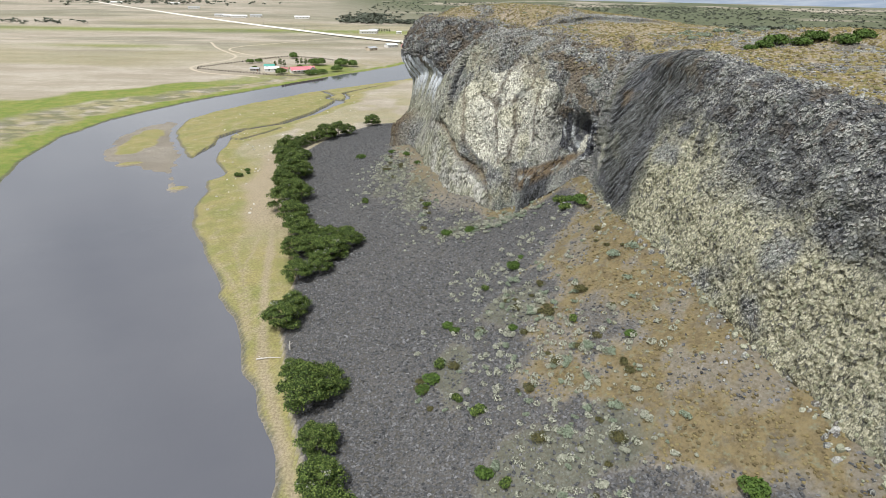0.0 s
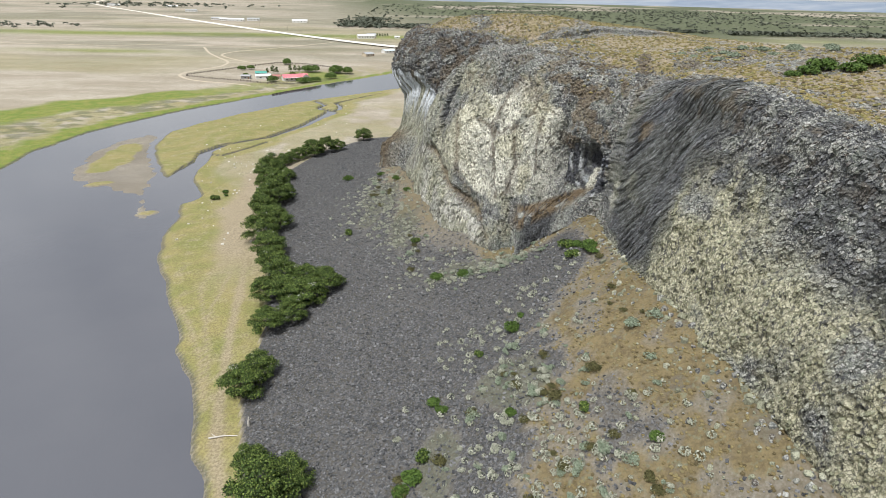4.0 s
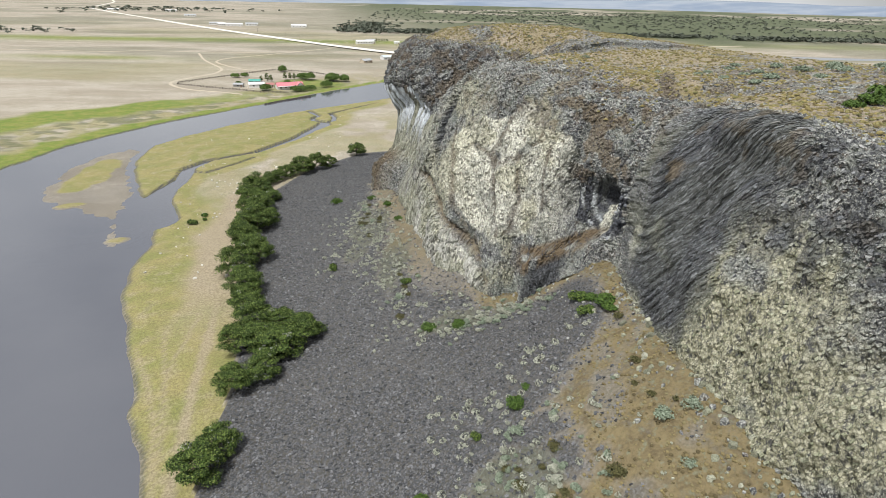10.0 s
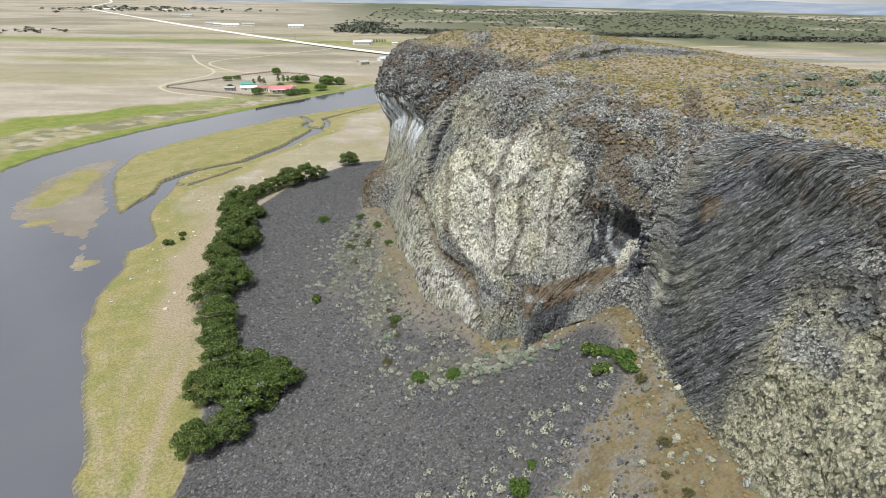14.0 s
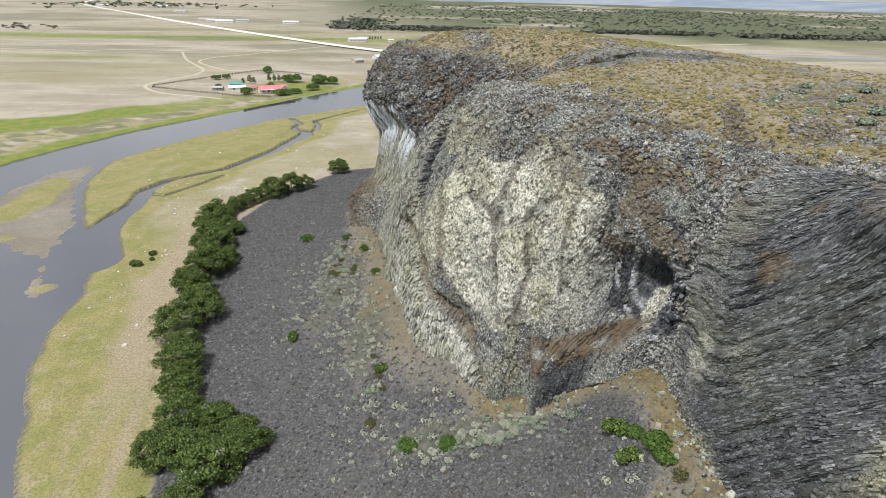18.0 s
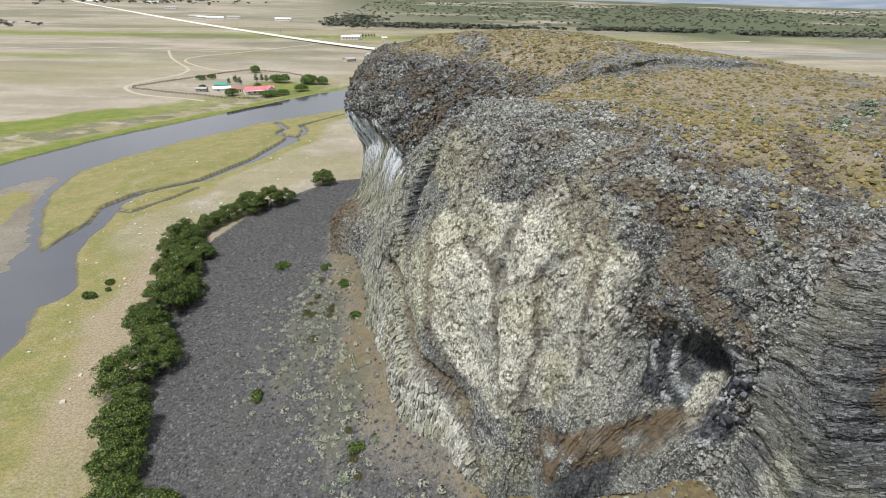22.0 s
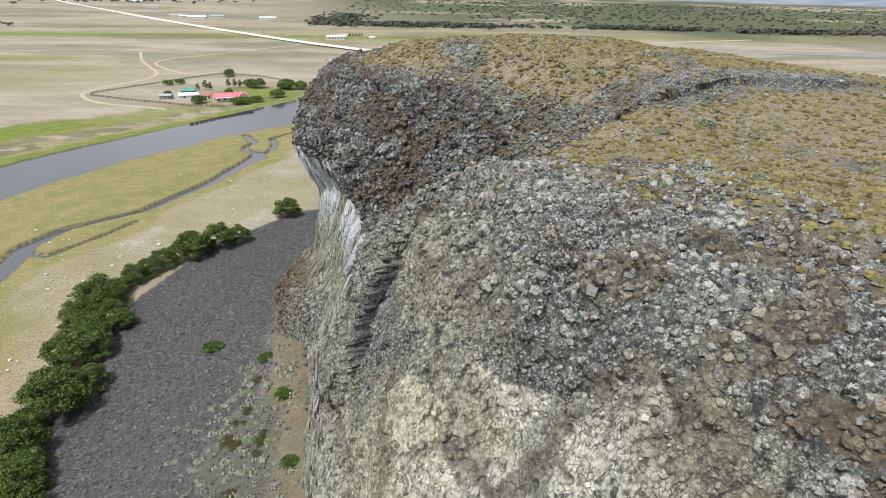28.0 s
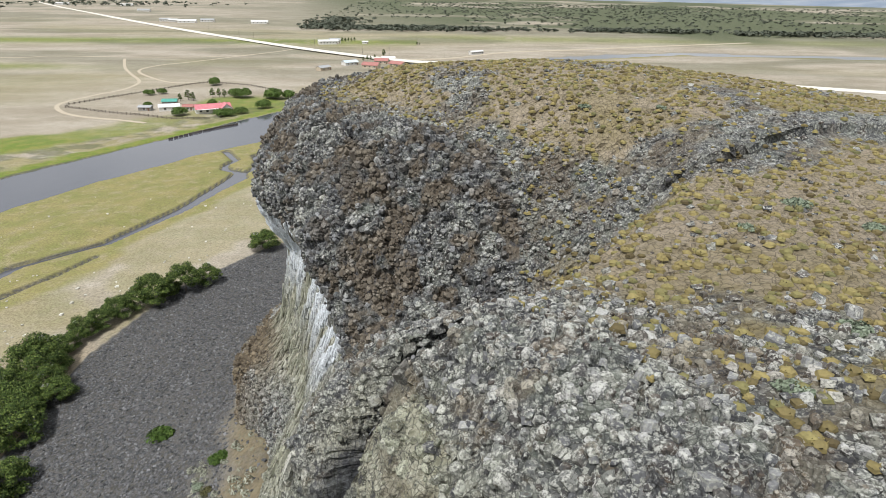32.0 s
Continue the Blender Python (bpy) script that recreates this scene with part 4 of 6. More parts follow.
def block_template(sides, seed):
    """A rough prism with an uneven, slightly tilted head."""
    r = np.random.default_rng(seed)
    th = (np.arange(sides) + 0.5 * r.random(sides)) / sides * 2 * math.pi
    rad = 0.5 * (0.8 + 0.4 * r.random(sides))
    low = np.stack([rad * 1.1 * np.cos(th), rad * 1.1 * np.sin(th), np.full(sides, -0.7)], 1)
    tilt = 0.3 * (r.random(2) - 0.5)
    high = np.stack([rad * 0.95 * np.cos(th), rad * 0.95 * np.sin(th), 0.32 + 0.12 * r.random(sides)], 1)
    high[:, 2] += high[:, :2] @ tilt
    crown = np.stack([rad * 0.62 * np.cos(th), rad * 0.62 * np.sin(th), 0.47 + 0.06 * r.random(sides)], 1)
    crown[:, 2] += crown[:, :2] @ tilt
    v = np.vstack([low, high, crown])
    f = []
    for k in range(sides):
        j = (k + 1) % sides
        f += [(k, j, sides + j), (k, sides + j, sides + k), (sides + k, sides + j, 2 * sides + j), (sides + k, 2 * sides + j, 2 * sides + k)]
    f += [(2 * sides, 2 * sides + k, 2 * sides + k + 1) for k in range(1, sides - 1)]
    return v, np.array(f)


def shard_template(seed):
    """An angular stone: a box with pulled corners."""
    r = np.random.default_rng(seed)
    v = np.array([(x, y, z) for x in (-0.5, 0.5) for y in (-0.5, 0.5) for z in (-0.4, 0.4)]) * (0.65 + 0.6 * r.random((8, 3)))
    f = [(0, 1, 3), (0, 3, 2), (4, 6, 7), (4, 7, 5), (0, 4, 5), (0, 5, 1), (2, 3, 7), (2, 7, 6), (0, 2, 6), (0, 6, 4), (1, 5, 7), (1, 7, 3)]
    return v, np.array(f)


def tuft_template(blades, seed, spread=0.55):
    """A grass tussock: blades that arch out of one root."""
    r = np.random.default_rng(seed)
    v, f = [], []
    for k in range(blades):
        a = 2 * math.pi * (k + r.random()) / blades
        tip, h = spread * (0.35 + 0.65 * r.random()), 0.35 + 0.65 * r.random()
        c, s = math.cos(a), math.sin(a)
        i = len(v)
        v += [(0.16 * c - 0.17 * s, 0.16 * s + 0.17 * c, -0.1), (0.16 * c + 0.17 * s, 0.16 * s - 0.17 * c, -0.1), (tip * c, tip * s, 0.62 * h)]
        f.append((i, i + 1, i + 2))
    n = 5
    i = len(v)
    for rad, z in ((0.52, -0.10), (0.44, 0.26)):
        for k in range(n):
            w = rad * (0.8 + 0.4 * r.random())
            v.append((w * math.cos(2 * math.pi * k / n), w * math.sin(2 * math.pi * k / n), z * (0.8 + 0.4 * r.random())))
    v.append((0.05, 0.0, 0.50))
    for k in range(n):
        j = (k + 1) % n
        f += [(i + k, i + j, i + n + j), (i + k, i + n + j, i + n + k), (i + n + k, i + n + j, i + 2 * n)]
    return np.array(v, float), np.array(f)


def pick(weight, count):
    weight = np.maximum(weight, 0)
    return rng.choice(len(weight), count, p=weight / weight.sum())


BLOCKS = [block_template(s, k) for k, s in enumerate((5, 6, 6, 5, 7, 6))]
SHARDS = [shard_template(k) for k in range(8)]
TUFTS = [tuft_template(6, k) for k in range(6)]


def stone_material(name, covered):
    """Broken basalt: each piece its own grey, with lichen and fine darker specks."""
    n = Nodes(name, 0.88)
    r = n.island()
    fine, mid = n.noise(0.12, 5), n.noise(0.6, 4)
    grey = n.ramp(r, (0.0, (0.028, 0.030, 0.035)), (0.25, (0.100, 0.084, 0.072) if covered else (0.066, 0.069, 0.075)), (0.4, (0.090, 0.095, 0.102) if covered else (0.070, 0.074, 0.082)), (0.6, (0.160, 0.172, 0.160) if covered else (0.098, 0.100, 0.104)), (0.8, (0.25, 0.252, 0.25) if covered else (0.150, 0.151, 0.158)), (1.0, (0.44, 0.44, 0.42)) if covered else (1.0, (0.20, 0.203, 0.212)))
    if covered:
        grey = n.mix(n.ramp(n.noise(2.4, 6, rough=0.66), (0.50, 0.0), (0.58, 0.6)), grey, (0.35, 0.365, 0.315))
        grey = n.mix(n.ramp(n.noise(3.4, 7, n.squash(1.0, 1.0, 0.6), rough=0.66), (0.41, 0.85), (0.47, 0.0)), grey, (0.05, 0.052, 0.058))
        grey = n.mix(n.ramp(n.noise(1.5, 6, rough=0.7), (0.55, 0.0), (0.61, 0.6)), grey, (0.12, 0.088, 0.062))
    fleck = n.ramp(n.noise(0.26, 6, rough=0.7), (0.50, 0.0), (0.56, 1.0))
    colour = n.mix(n.sum(fleck, 0.8 if covered else 0.12, "MULTIPLY"), grey, (0.44, 0.445, 0.41))
    if covered:
        pale, dark, turf = n.cover("cover")
        rust, white, lichen = n.cover("cover_two")
        light = n.ramp(r, (0.0, (0.12, 0.118, 0.10)), (0.4, (0.42, 0.415, 0.37)), (1.0, (0.68, 0.67, 0.61)))
        colour = n.mix(pale, colour, n.mix(n.ramp(mid, (0.4, 0.0), (0.7, 0.5)), light, (0.20, 0.205, 0.165)))
        lick = n.ramp(r, (0.0, (0.16, 0.165, 0.11)), (0.5, (0.285, 0.295, 0.195)), (1.0, (0.42, 0.425, 0.32)))
        colour = n.mix(lichen, colour, lick)
        deep = n.ramp(r, (0.0, (0.018, 0.019, 0.023)), (0.5, (0.050, 0.056, 0.068)), (0.85, (0.115, 0.124, 0.144)), (1.0, (0.23, 0.245, 0.27)))
        colour = n.mix(dark, colour, deep)
        colour = n.mix(white, colour, (0.64, 0.68, 0.72))
        colour = n.mix(rust, colour, n.ramp(r, (0.0, (0.075, 0.056, 0.036)), (1.0, (0.215, 0.168, 0.105))))
    n.bump(n.sum(fine, mid), 0.6, 0.05)
    return n.done(n.mix(n.ramp(fine, (0.38, 0.7), (0.52, 0.0)), colour, (0.04, 0.039, 0.038)))


def tuft_material(name, *tones):
    n = Nodes(name, 0.9)
    r = n.island()
    colour = n.ramp(r, *[(k / (len(tones) - 1), t) for k, t in enumerate(tones)])
    return n.done(n.mix(n.ramp(n.noise(0.2, 3), (0.35, 0.35), (0.65, 0.0)), colour, (0.07, 0.06, 0.03)))


COLUMN_STONE = stone_material("column_stone", True)
TALUS_STONE = stone_material("talus_stone", False)
TUSSOCK = tuft_material("tussock_grass", (0.09, 0.07, 0.036), (0.19, 0.155, 0.066), (0.285, 0.235, 0.098), (0.23, 0.205, 0.085), (0.14, 0.14, 0.062))
DRY_GRASS = tuft_material("dry_slope_grass", (0.085, 0.068, 0.036), (0.155, 0.122, 0.060), (0.235, 0.190, 0.090), (0.20, 0.175, 0.095))


def spread(i):
    """Places at the picked points of the cliff, shifted at random within their mesh cells."""
    a, b = rng.random((len(i), 1)) - 0.5, rng.random((len(i), 1)) - 0.5
    return FACE["p"][i] + a * FACE["du"][i] + b * FACE["dv"][i]


def clad_cliff():
    """Broken column heads all over the cliff faces, long ones where the columns lie along the face."""
    f = FACE
    on_face = (f["G"] < 1.1) & (f["U"] > 1.6) & (f["U"] < 19.2)
    edge = (f["G"] > 1.1) & (f["far"] < 16) & (f["U"] > 1.6) & (f["U"] < 19.2)
    bare = (1 - f["c1"][:, 2]) * (0.25 + 0.75 * np.exp(-f["far"] / 9))
    headland = (f["U"] > 8.3) & (f["U"] < 13.6)
    w = f["area"] * (on_face * (1 - f["upright"]) * (1 - f["slate"]) * (1 - f["pillar"]) * np.where(headland, np.where(f["G"] > 0.80, 0.9, 0.12 + 0.8 * f["brownish"]), 1.0) * (1 - 0.75 * f["c2"][:, 2]) + edge * bare * 1.0)
    i = pick(w, 34000)
    size = 0.22 + 0.55 * rng.random(len(i)) ** 2.5
    size = np.where(f["U"][i] < 8, size * (0.85 - 0.35 * f["c2"][i, 2]), size)
    size = np.where(headland[i] & (f["G"][i] < 0.86), size * 0.68, size)
    n = f["n"][i] + 1.1 * (rng.random((len(i), 3)) - 0.5) + [0, 0, 0.3]
    axes = turn_frames(n, rng.random(len(i)) * 6.28)
    sizes = np.stack([size, size * (0.7 + 0.5 * rng.random(len(i))), size * (0.5 + 0.7 * rng.random(len(i)))], 1)
    p = spread(i) + 0.06 * f["n"][i]
    k = f["U"][i] >= 5.2
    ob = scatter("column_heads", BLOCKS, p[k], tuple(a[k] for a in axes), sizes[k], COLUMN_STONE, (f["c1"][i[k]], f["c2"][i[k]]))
    tagged(ob, "broken basalt column heads crusted with pale lichen", "rock", kind="stuff")
    # ragged flakes that hang along the near wall
    i = i[~k]
    n = f["n"][i]
    d = np.tile((0.0, 0.42, -0.90), (len(i), 1)) + 1.2 * (rng.random((len(i), 3)) - 0.5)
    d = d - ((d * n).sum(1) - 0.25)[:, None] * n
    d /= np.linalg.norm(d, axis=1)[:, None]
    b = np.cross(n, d)
    b /= np.linalg.norm(b, axis=1)[:, None]
    s = 0.16 + 0.30 * rng.random(len(i)) ** 2
    ob = scatter("rock_flakes", SHARDS, spread(i) + 0.05 * n, (d, b, np.cross(d, b)), np.stack([1.2 * s, 0.8 * s, s * (0.5 + 0.6 * rng.random(len(i)))], 1), COLUMN_STONE, (f["c1"][i], f["c2"][i]))
    tagged(ob, "ragged lichen-crusted basalt flakes hanging along the cliff", "rock", kind="stuff")
    # columns that lie along the face
    for key, along, count, long in (("slate", (0.0, 0.60, -0.80), 20000, 4.2), ("upright", (0.0, 0.05, 1.0), 5200, 3.4), ("pillar", (0.35, 0.5, -0.78), 1700, 2.6)):
        i = pick(f["area"] * on_face * f[key], count)
        n = f["n"][i]
        d = np.tile(along, (len(i), 1)) + 0.30 * (rng.random((len(i), 3)) - 0.5)
        if key == "slate":
            d[:, 1:] += smooth(6.0, 7.7, f["U"][i])[:, None] * [0.36, 0.50]
        d = d - (d * n).sum(1)[:, None] * n
        d /= np.linalg.norm(d, axis=1)[:, None]
        b = np.cross(n, d)
        s = (0.09 + 0.15 * rng.random(len(i)) ** 1.5) if key == "slate" else 0.24 + 0.22 * rng.random(len(i))
        sizes = np.stack([s * long * (0.5 + rng.random(len(i))), s, s * (0.6 + 0.6 * rng.random(len(i)))], 1)
        ob = scatter("basalt_columns", SHARDS, spread(i), (d, b, n), sizes, COLUMN_STONE, (f["c1"][i], f["c2"][i]))
        tagged(ob, "thin basalt columns lying along the cliff face", "rock", kind="stuff")
    # grass on the top
    w = f["area"] * ((f["G"] > 1.1) + 0.5 * f["brownish"] * (f["G"] < 1.1) * (f["G"] > 0.86)) * (0.30 + 0.70 * f["c1"][:, 2]) * np.exp(-f["far"] / 60) * (f["U"] > 2) * smooth(0.28, 0.50, fbm(f["p"], 2.2, 2, 77) + 0.06)
    i = pick(w, 26000)
    size = 0.22 + 0.36 * rng.random(len(i)) ** 1.4
    axes = turn_frames(np.tile([0, 0, 1.0], (len(i), 1)), rng.random(len(i)) * 6.28)
    ob = scatter("tussock_grass", TUFTS, spread(i) + [0, 0, 0.05], axes, np.stack([size * 1.5, size * 1.5, size], 1), TUSSOCK)
    tagged(ob, "yellow-green tussock grass on the flat top", "grass", kind="stuff")
    # loose stones on the top
    w = f["area"] * (f["G"] > 1.1) * (0.25 + f["rocky"]) * np.exp(-f["far"] / 45) * (f["U"] > 2)
    i = pick(w, 9000)
    size = 0.20 + 0.5 * rng.random(len(i)) ** 3
    axes = turn_frames(np.tile([0, 0, 1.0], (len(i), 1)) + 0.8 * (rng.random((len(i), 3)) - 0.5), rng.random(len(i)) * 6.28)
    ob = scatter("loose_stones", SHARDS, spread(i) + [0, 0, 0.03], axes, np.stack([size, size * 0.8, size * 0.7], 1), COLUMN_STONE, (f["c1"][i] * [0.3, 1, 0], f["c2"][i] * [0.5, 0, 1]))
    tagged(ob, "loose grey stones among the grass", "stone", kind="stuff")


clad_cliff()


def clad_slope():
    """Stones of the scree and dry grass above them."""
    n = 180000
    x, y = rng.uniform(-75, 60, n), rng.uniform(30, 345, n)
    z, wet, shore, creek, up, t, under = ground_z(x, y)
    p = np.stack([x, y, z], 1)
    brown, scree = slope_cover(x, y, up & ~under, t)
    keep = (rng.random(n) < scree * 0.95) & (t > 0.03)
    i = np.where(keep)[0][:60000]
    size = 0.15 + 0.38 * rng.random(len(i)) ** 2.4
    axes = turn_frames(np.tile([0, 0, 1.0], (len(i), 1)) + 0.9 * (rng.random((len(i), 3)) - 0.5), rng.random(len(i)) * 6.28)
    ob = scatter("scree_stones", SHARDS, p[i] + [0, 0, 0.04], axes, np.stack([size * 1.25, size * 0.8, size * 0.6], 1), TALUS_STONE)
    tagged(ob, "loose dark grey basalt stones of the scree slope", "scree", kind="stuff")
    foot = to_line(x, y, BASE)[0]
    keep = up & ~under & (y < 150) & (rng.random(n) < 0.45 * np.exp(-foot / 2.0) * smooth(0.35, 0.6, fbm(p, 5, 3, 79) + 0.1))
    i = np.where(keep)[0]
    size = 0.3 + 0.7 * rng.random(len(i)) ** 2.5
    axes = turn_frames(np.tile([0, 0, 1.0], (len(i), 1)) + 0.9 * (rng.random((len(i), 3)) - 0.5), rng.random(len(i)) * 6.28)
    crusted = np.stack([0 * size, 0 * size, 0.8 * (rng.random(len(i)) < 0.6)], 1)
    ob = scatter("fallen_blocks", BLOCKS, p[i] + [0, 0, 0.1], axes, np.stack([size * 1.2, size, size * 0.8], 1), COLUMN_STONE, (0 * crusted, crusted))
    tagged(ob, "fallen lichen-crusted blocks along the foot of the cliff", "rock", kind="stuff")
    keep = (rng.random(n) < brown * 0.55 * smooth(0.3, 0.6, fbm(p, 3, 2, 78) + 0.1)) & (y < 160)
    i = np.where(keep)[0][:10000]
    size = 0.16 + 0.24 * rng.random(len(i))
    axes = turn_frames(np.tile([0, 0, 1.0], (len(i), 1)), rng.random(len(i)) * 6.28)
    ob = scatter("dry_grass", [tuft_template(12, 20 + k, 0.7) for k in range(4)], p[i], axes, np.stack([size * 1.5, size * 1.5, size], 1), DRY_GRASS)
    tagged(ob, "straw-brown bunch grass below the cliff", "grass", kind="stuff")


clad_slope()


def build_boulders():
    """The nearest broken stones at the rim, one by one."""
    f = FACE
    zone = (f["U"] > 9.6) & (f["U"] < 13.0) & (((f["G"] > 1.1) & (f["far"] < 9)) | ((f["G"] > 0.9) & (f["G"] < 1.1)))
    i = pick(f["area"] * zone, 300)
    mat = boulder_material()
    shapes = []
    for k in range(10):
        v, t = block_template(6, 80 + k) if k % 2 else shard_template(80 + k)
        me = mesh_from("rock", v, t)
        me.materials.append(mat)
        shapes.append(me)
    for j in i:
        ob = new("rock", shapes[int(rng.integers(0, 10))])
        s = 0.30 + 0.45 * rng.random() ** 2
        ob.parent = cliff
        a = 360 * rng.random(3)
        ob.matrix_world = pose(*(f["p"][j] + [0, 0, 0.08]), 50 * (rng.random() - 0.5), 50 * (rng.random() - 0.5), a[2]) @ Matrix.Diagonal((s, s * (0.7 + 0.4 * rng.random()), s * 0.75, 1))


def boulder_material():
    n = Nodes("rim_stone", 0.88)
    r = n.each()
    grey = n.ramp(r, (0.0, (0.06, 0.062, 0.068)), (0.4, (0.15, 0.154, 0.160)), (0.8, (0.27, 0.275, 0.275)), (1.0, (0.50, 0.50, 0.48)))
    fleck = n.ramp(n.noise(0.22, 5), (0.50, 0.0), (0.58, 0.85))
    colour = n.mix(fleck, grey, (0.36, 0.365, 0.325))
    fine = n.noise(0.1, 5)
    n.bump(fine, 0.6, 0.04)
    return n.done(n.mix(n.ramp(fine, (0.35, 0.4), (0.6, 0.0)), colour, (0.05, 0.048, 0.045)))


build_boulders()


# ---- plants ----
def part(name, me, material, parent, label=""):
    """Links a mesh, or a bmesh, as one part under a thing."""
    if isinstance(me, bmesh.types.BMesh):
        data = bpy.data.meshes.new(name)
        me.to_mesh(data)
        me.free()
        me = data
    ob = new(name, me)
    ob.parent = parent
    if material and not me.materials:
        me.materials.append(material)
    return tagged(ob, label)


def thing(name, label, category, group="", at=(0, 0, 0), rz=0.0):
    ob = new(name)
    ob.empty_display_size = 0.2
    ob.matrix_world = pose(*at, 0, 0, rz)
    return tagged(ob, label, category, group)


def leaf_material(name, *tones):
    n = Nodes(name, 0.7)
    r = n.island()
    colour = n.ramp(r, *[(k / (len(tones) - 1), t) for k, t in enumerate(tones)])
    return n.done(n.mix(n.noise(1.2, 3), colour, n.mix(0.5, colour, (0.02, 0.03, 0.01))))


def bark_material(name, a, b):
    n = Nodes(name, 0.9)
    streak = n.noise(0.08, 4, n.squash(1, 1, 0.2))
    n.bump(streak, 0.6, 0.03)
    return n.done(n.mix(streak, a, b))


LEAF = leaf_material("beech_leaves", (0.012, 0.022, 0.008), (0.040, 0.074, 0.014), (0.105, 0.165, 0.032), (0.24, 0.30, 0.075))
BRIGHT_LEAF = leaf_material("bright_leaves", (0.035, 0.070, 0.012), (0.070, 0.130, 0.020), (0.110, 0.175, 0.035))
WILLOW_LEAF = leaf_material("willow_leaves", (0.06, 0.11, 0.02), (0.10, 0.165, 0.035), (0.15, 0.22, 0.05))
OLIVE_LEAF = leaf_material("olive_leaves", (0.055, 0.055, 0.022), (0.095, 0.085, 0.032), (0.13, 0.12, 0.05))
SILVER_LEAF = leaf_material("silver_leaves", (0.26, 0.28, 0.21), (0.39, 0.40, 0.32), (0.53, 0.53, 0.45))
SAGE_LEAF = leaf_material("sage_leaves", (0.15, 0.19, 0.13), (0.24, 0.29, 0.21), (0.33, 0.38, 0.29))
TWIG = leaf_material("lichen_twigs", (0.34, 0.35, 0.31), (0.46, 0.47, 0.43))
BARK = bark_material("grey_bark", (0.10, 0.085, 0.07), (0.20, 0.18, 0.155))
DEADWOOD = bark_material("bleached_wood", (0.40, 0.37, 0.33), (0.55, 0.53, 0.49))


def leaves(lobes, per, size, seed, flat=0.45, skin=(0.72, 0.34)):
    """Small leaf sprays over the skins of lobes (centre and radii): vertices and triangles."""
    r = np.random.default_rng(seed)
    vs = []
    for cx, cy, cz, rx, ry, rz in lobes:
        d = r.normal(size=(per, 3))
        d /= np.linalg.norm(d, axis=1)[:, None]
        d[:, 2] = np.where(d[:, 2] < -0.35, -d[:, 2] * 0.6, d[:, 2])
        rad = skin[0] + skin[1] * r.random((per, 1)) ** 0.8
        c = np.array([cx, cy, cz]) + d * [rx, ry, rz] * rad
        n = d * 0.7 + r.normal(size=(per, 3)) * 0.5 + [0, 0, flat]
        a, b, _ = turn_frames(n, r.random(per) * 6.28)
        s = size * (0.6 + 0.8 * r.random((per, 1)))
        droop = -0.25 * s * [0, 0, 1]
        vs.append(np.stack([c - a * s * 0.5, c + b * s * 0.34, c + a * s * 0.5 + droop, c - b * s * 0.34], 1))
    v = np.concatenate(vs).reshape(-1, 3)
    q = np.arange(0, len(v), 4)[:, None]
    return v, np.concatenate([q + [0, 1, 2], q + [0, 2, 3]])


def limb(bm, start, end, r0, r1, sides=6):
    """A tapered, slightly bent limb."""
    start, end = Vector(start), Vector(end)
    mid = (start + end) / 2 + Vector((random.uniform(-1, 1), random.uniform(-1, 1), 0)) * (end - start).length * 0.07
    rings = []
    for c, r in ((start, r0), (mid, (r0 + r1) / 2), (end, r1)):
        q = (end - start).to_track_quat("Z", "Y")
        rings.append([bm.verts.new(c + q @ Vector((r * math.cos(a), r * math.sin(a), 0))) for a in (2 * math.pi * k / sides for k in range(sides))])
    for lo, hi in zip(rings, rings[1:]):
        for k in range(sides):
            bm.faces.new((lo[k], lo[(k + 1) % sides], hi[(k + 1) % sides], hi[k]))
    bm.faces.new(rings[-1])


def make_tree(height_m, spread, seed, leaf, label, category="tree", name="tree", twigs=True, group="", per=380):
    r = np.random.default_rng(seed)
    random.seed(seed)
    ob = thing(name, label, category, group)
    bm = bmesh.new()
    trunk_top = (0.3, 0.1, height_m * 0.38)
    limb(bm, (0, 0, -0.4), trunk_top, 0.22, 0.15, 8)
    lobes = []
    for k in range(40):
        a = 2.4 * k + 0.7 * r.random()
        d = spread * (0.10 + 0.70 * math.sqrt((k + 0.5) / 40))
        z = height_m * (0.84 - 0.62 * (d / spread) ** 2 + 0.26 * (r.random() - 0.5))
        if k % 4 == 3:
            z = height_m * (0.22 + 0.12 * r.random())
        s = spread * (0.15 + 0.20 * r.random())
        lobes.append((d * math.cos(a), d * math.sin(a), z, s, s, s * (0.45 + 0.25 * r.random())))
        if k % 3 == 0:
            limb(bm, trunk_top, lobes[-1][:3], 0.10, 0.03, 5)
    part("trunk", bm, BARK, ob)
    v, f = leaves(lobes, per * 4 // 5, 0.32, seed, 0.45, (0.45, 0.75))
    part("crown", mesh_from("crown", v, f), leaf, ob)
    if twigs:
        some = [lobes[k] for k in r.choice(len(lobes), 4, replace=False)]
        v, f = leaves([(x, y, z + 0.15, a * 0.7, b * 0.7, c * 0.9) for x, y, z, a, b, c in some], 28, 0.42, seed + 50, 0.0)
        part("dead_twigs", mesh_from("dead_twigs", v, f), TWIG, ob, "bleached lichen-covered twigs")["kind"] = "stuff"
    return ob


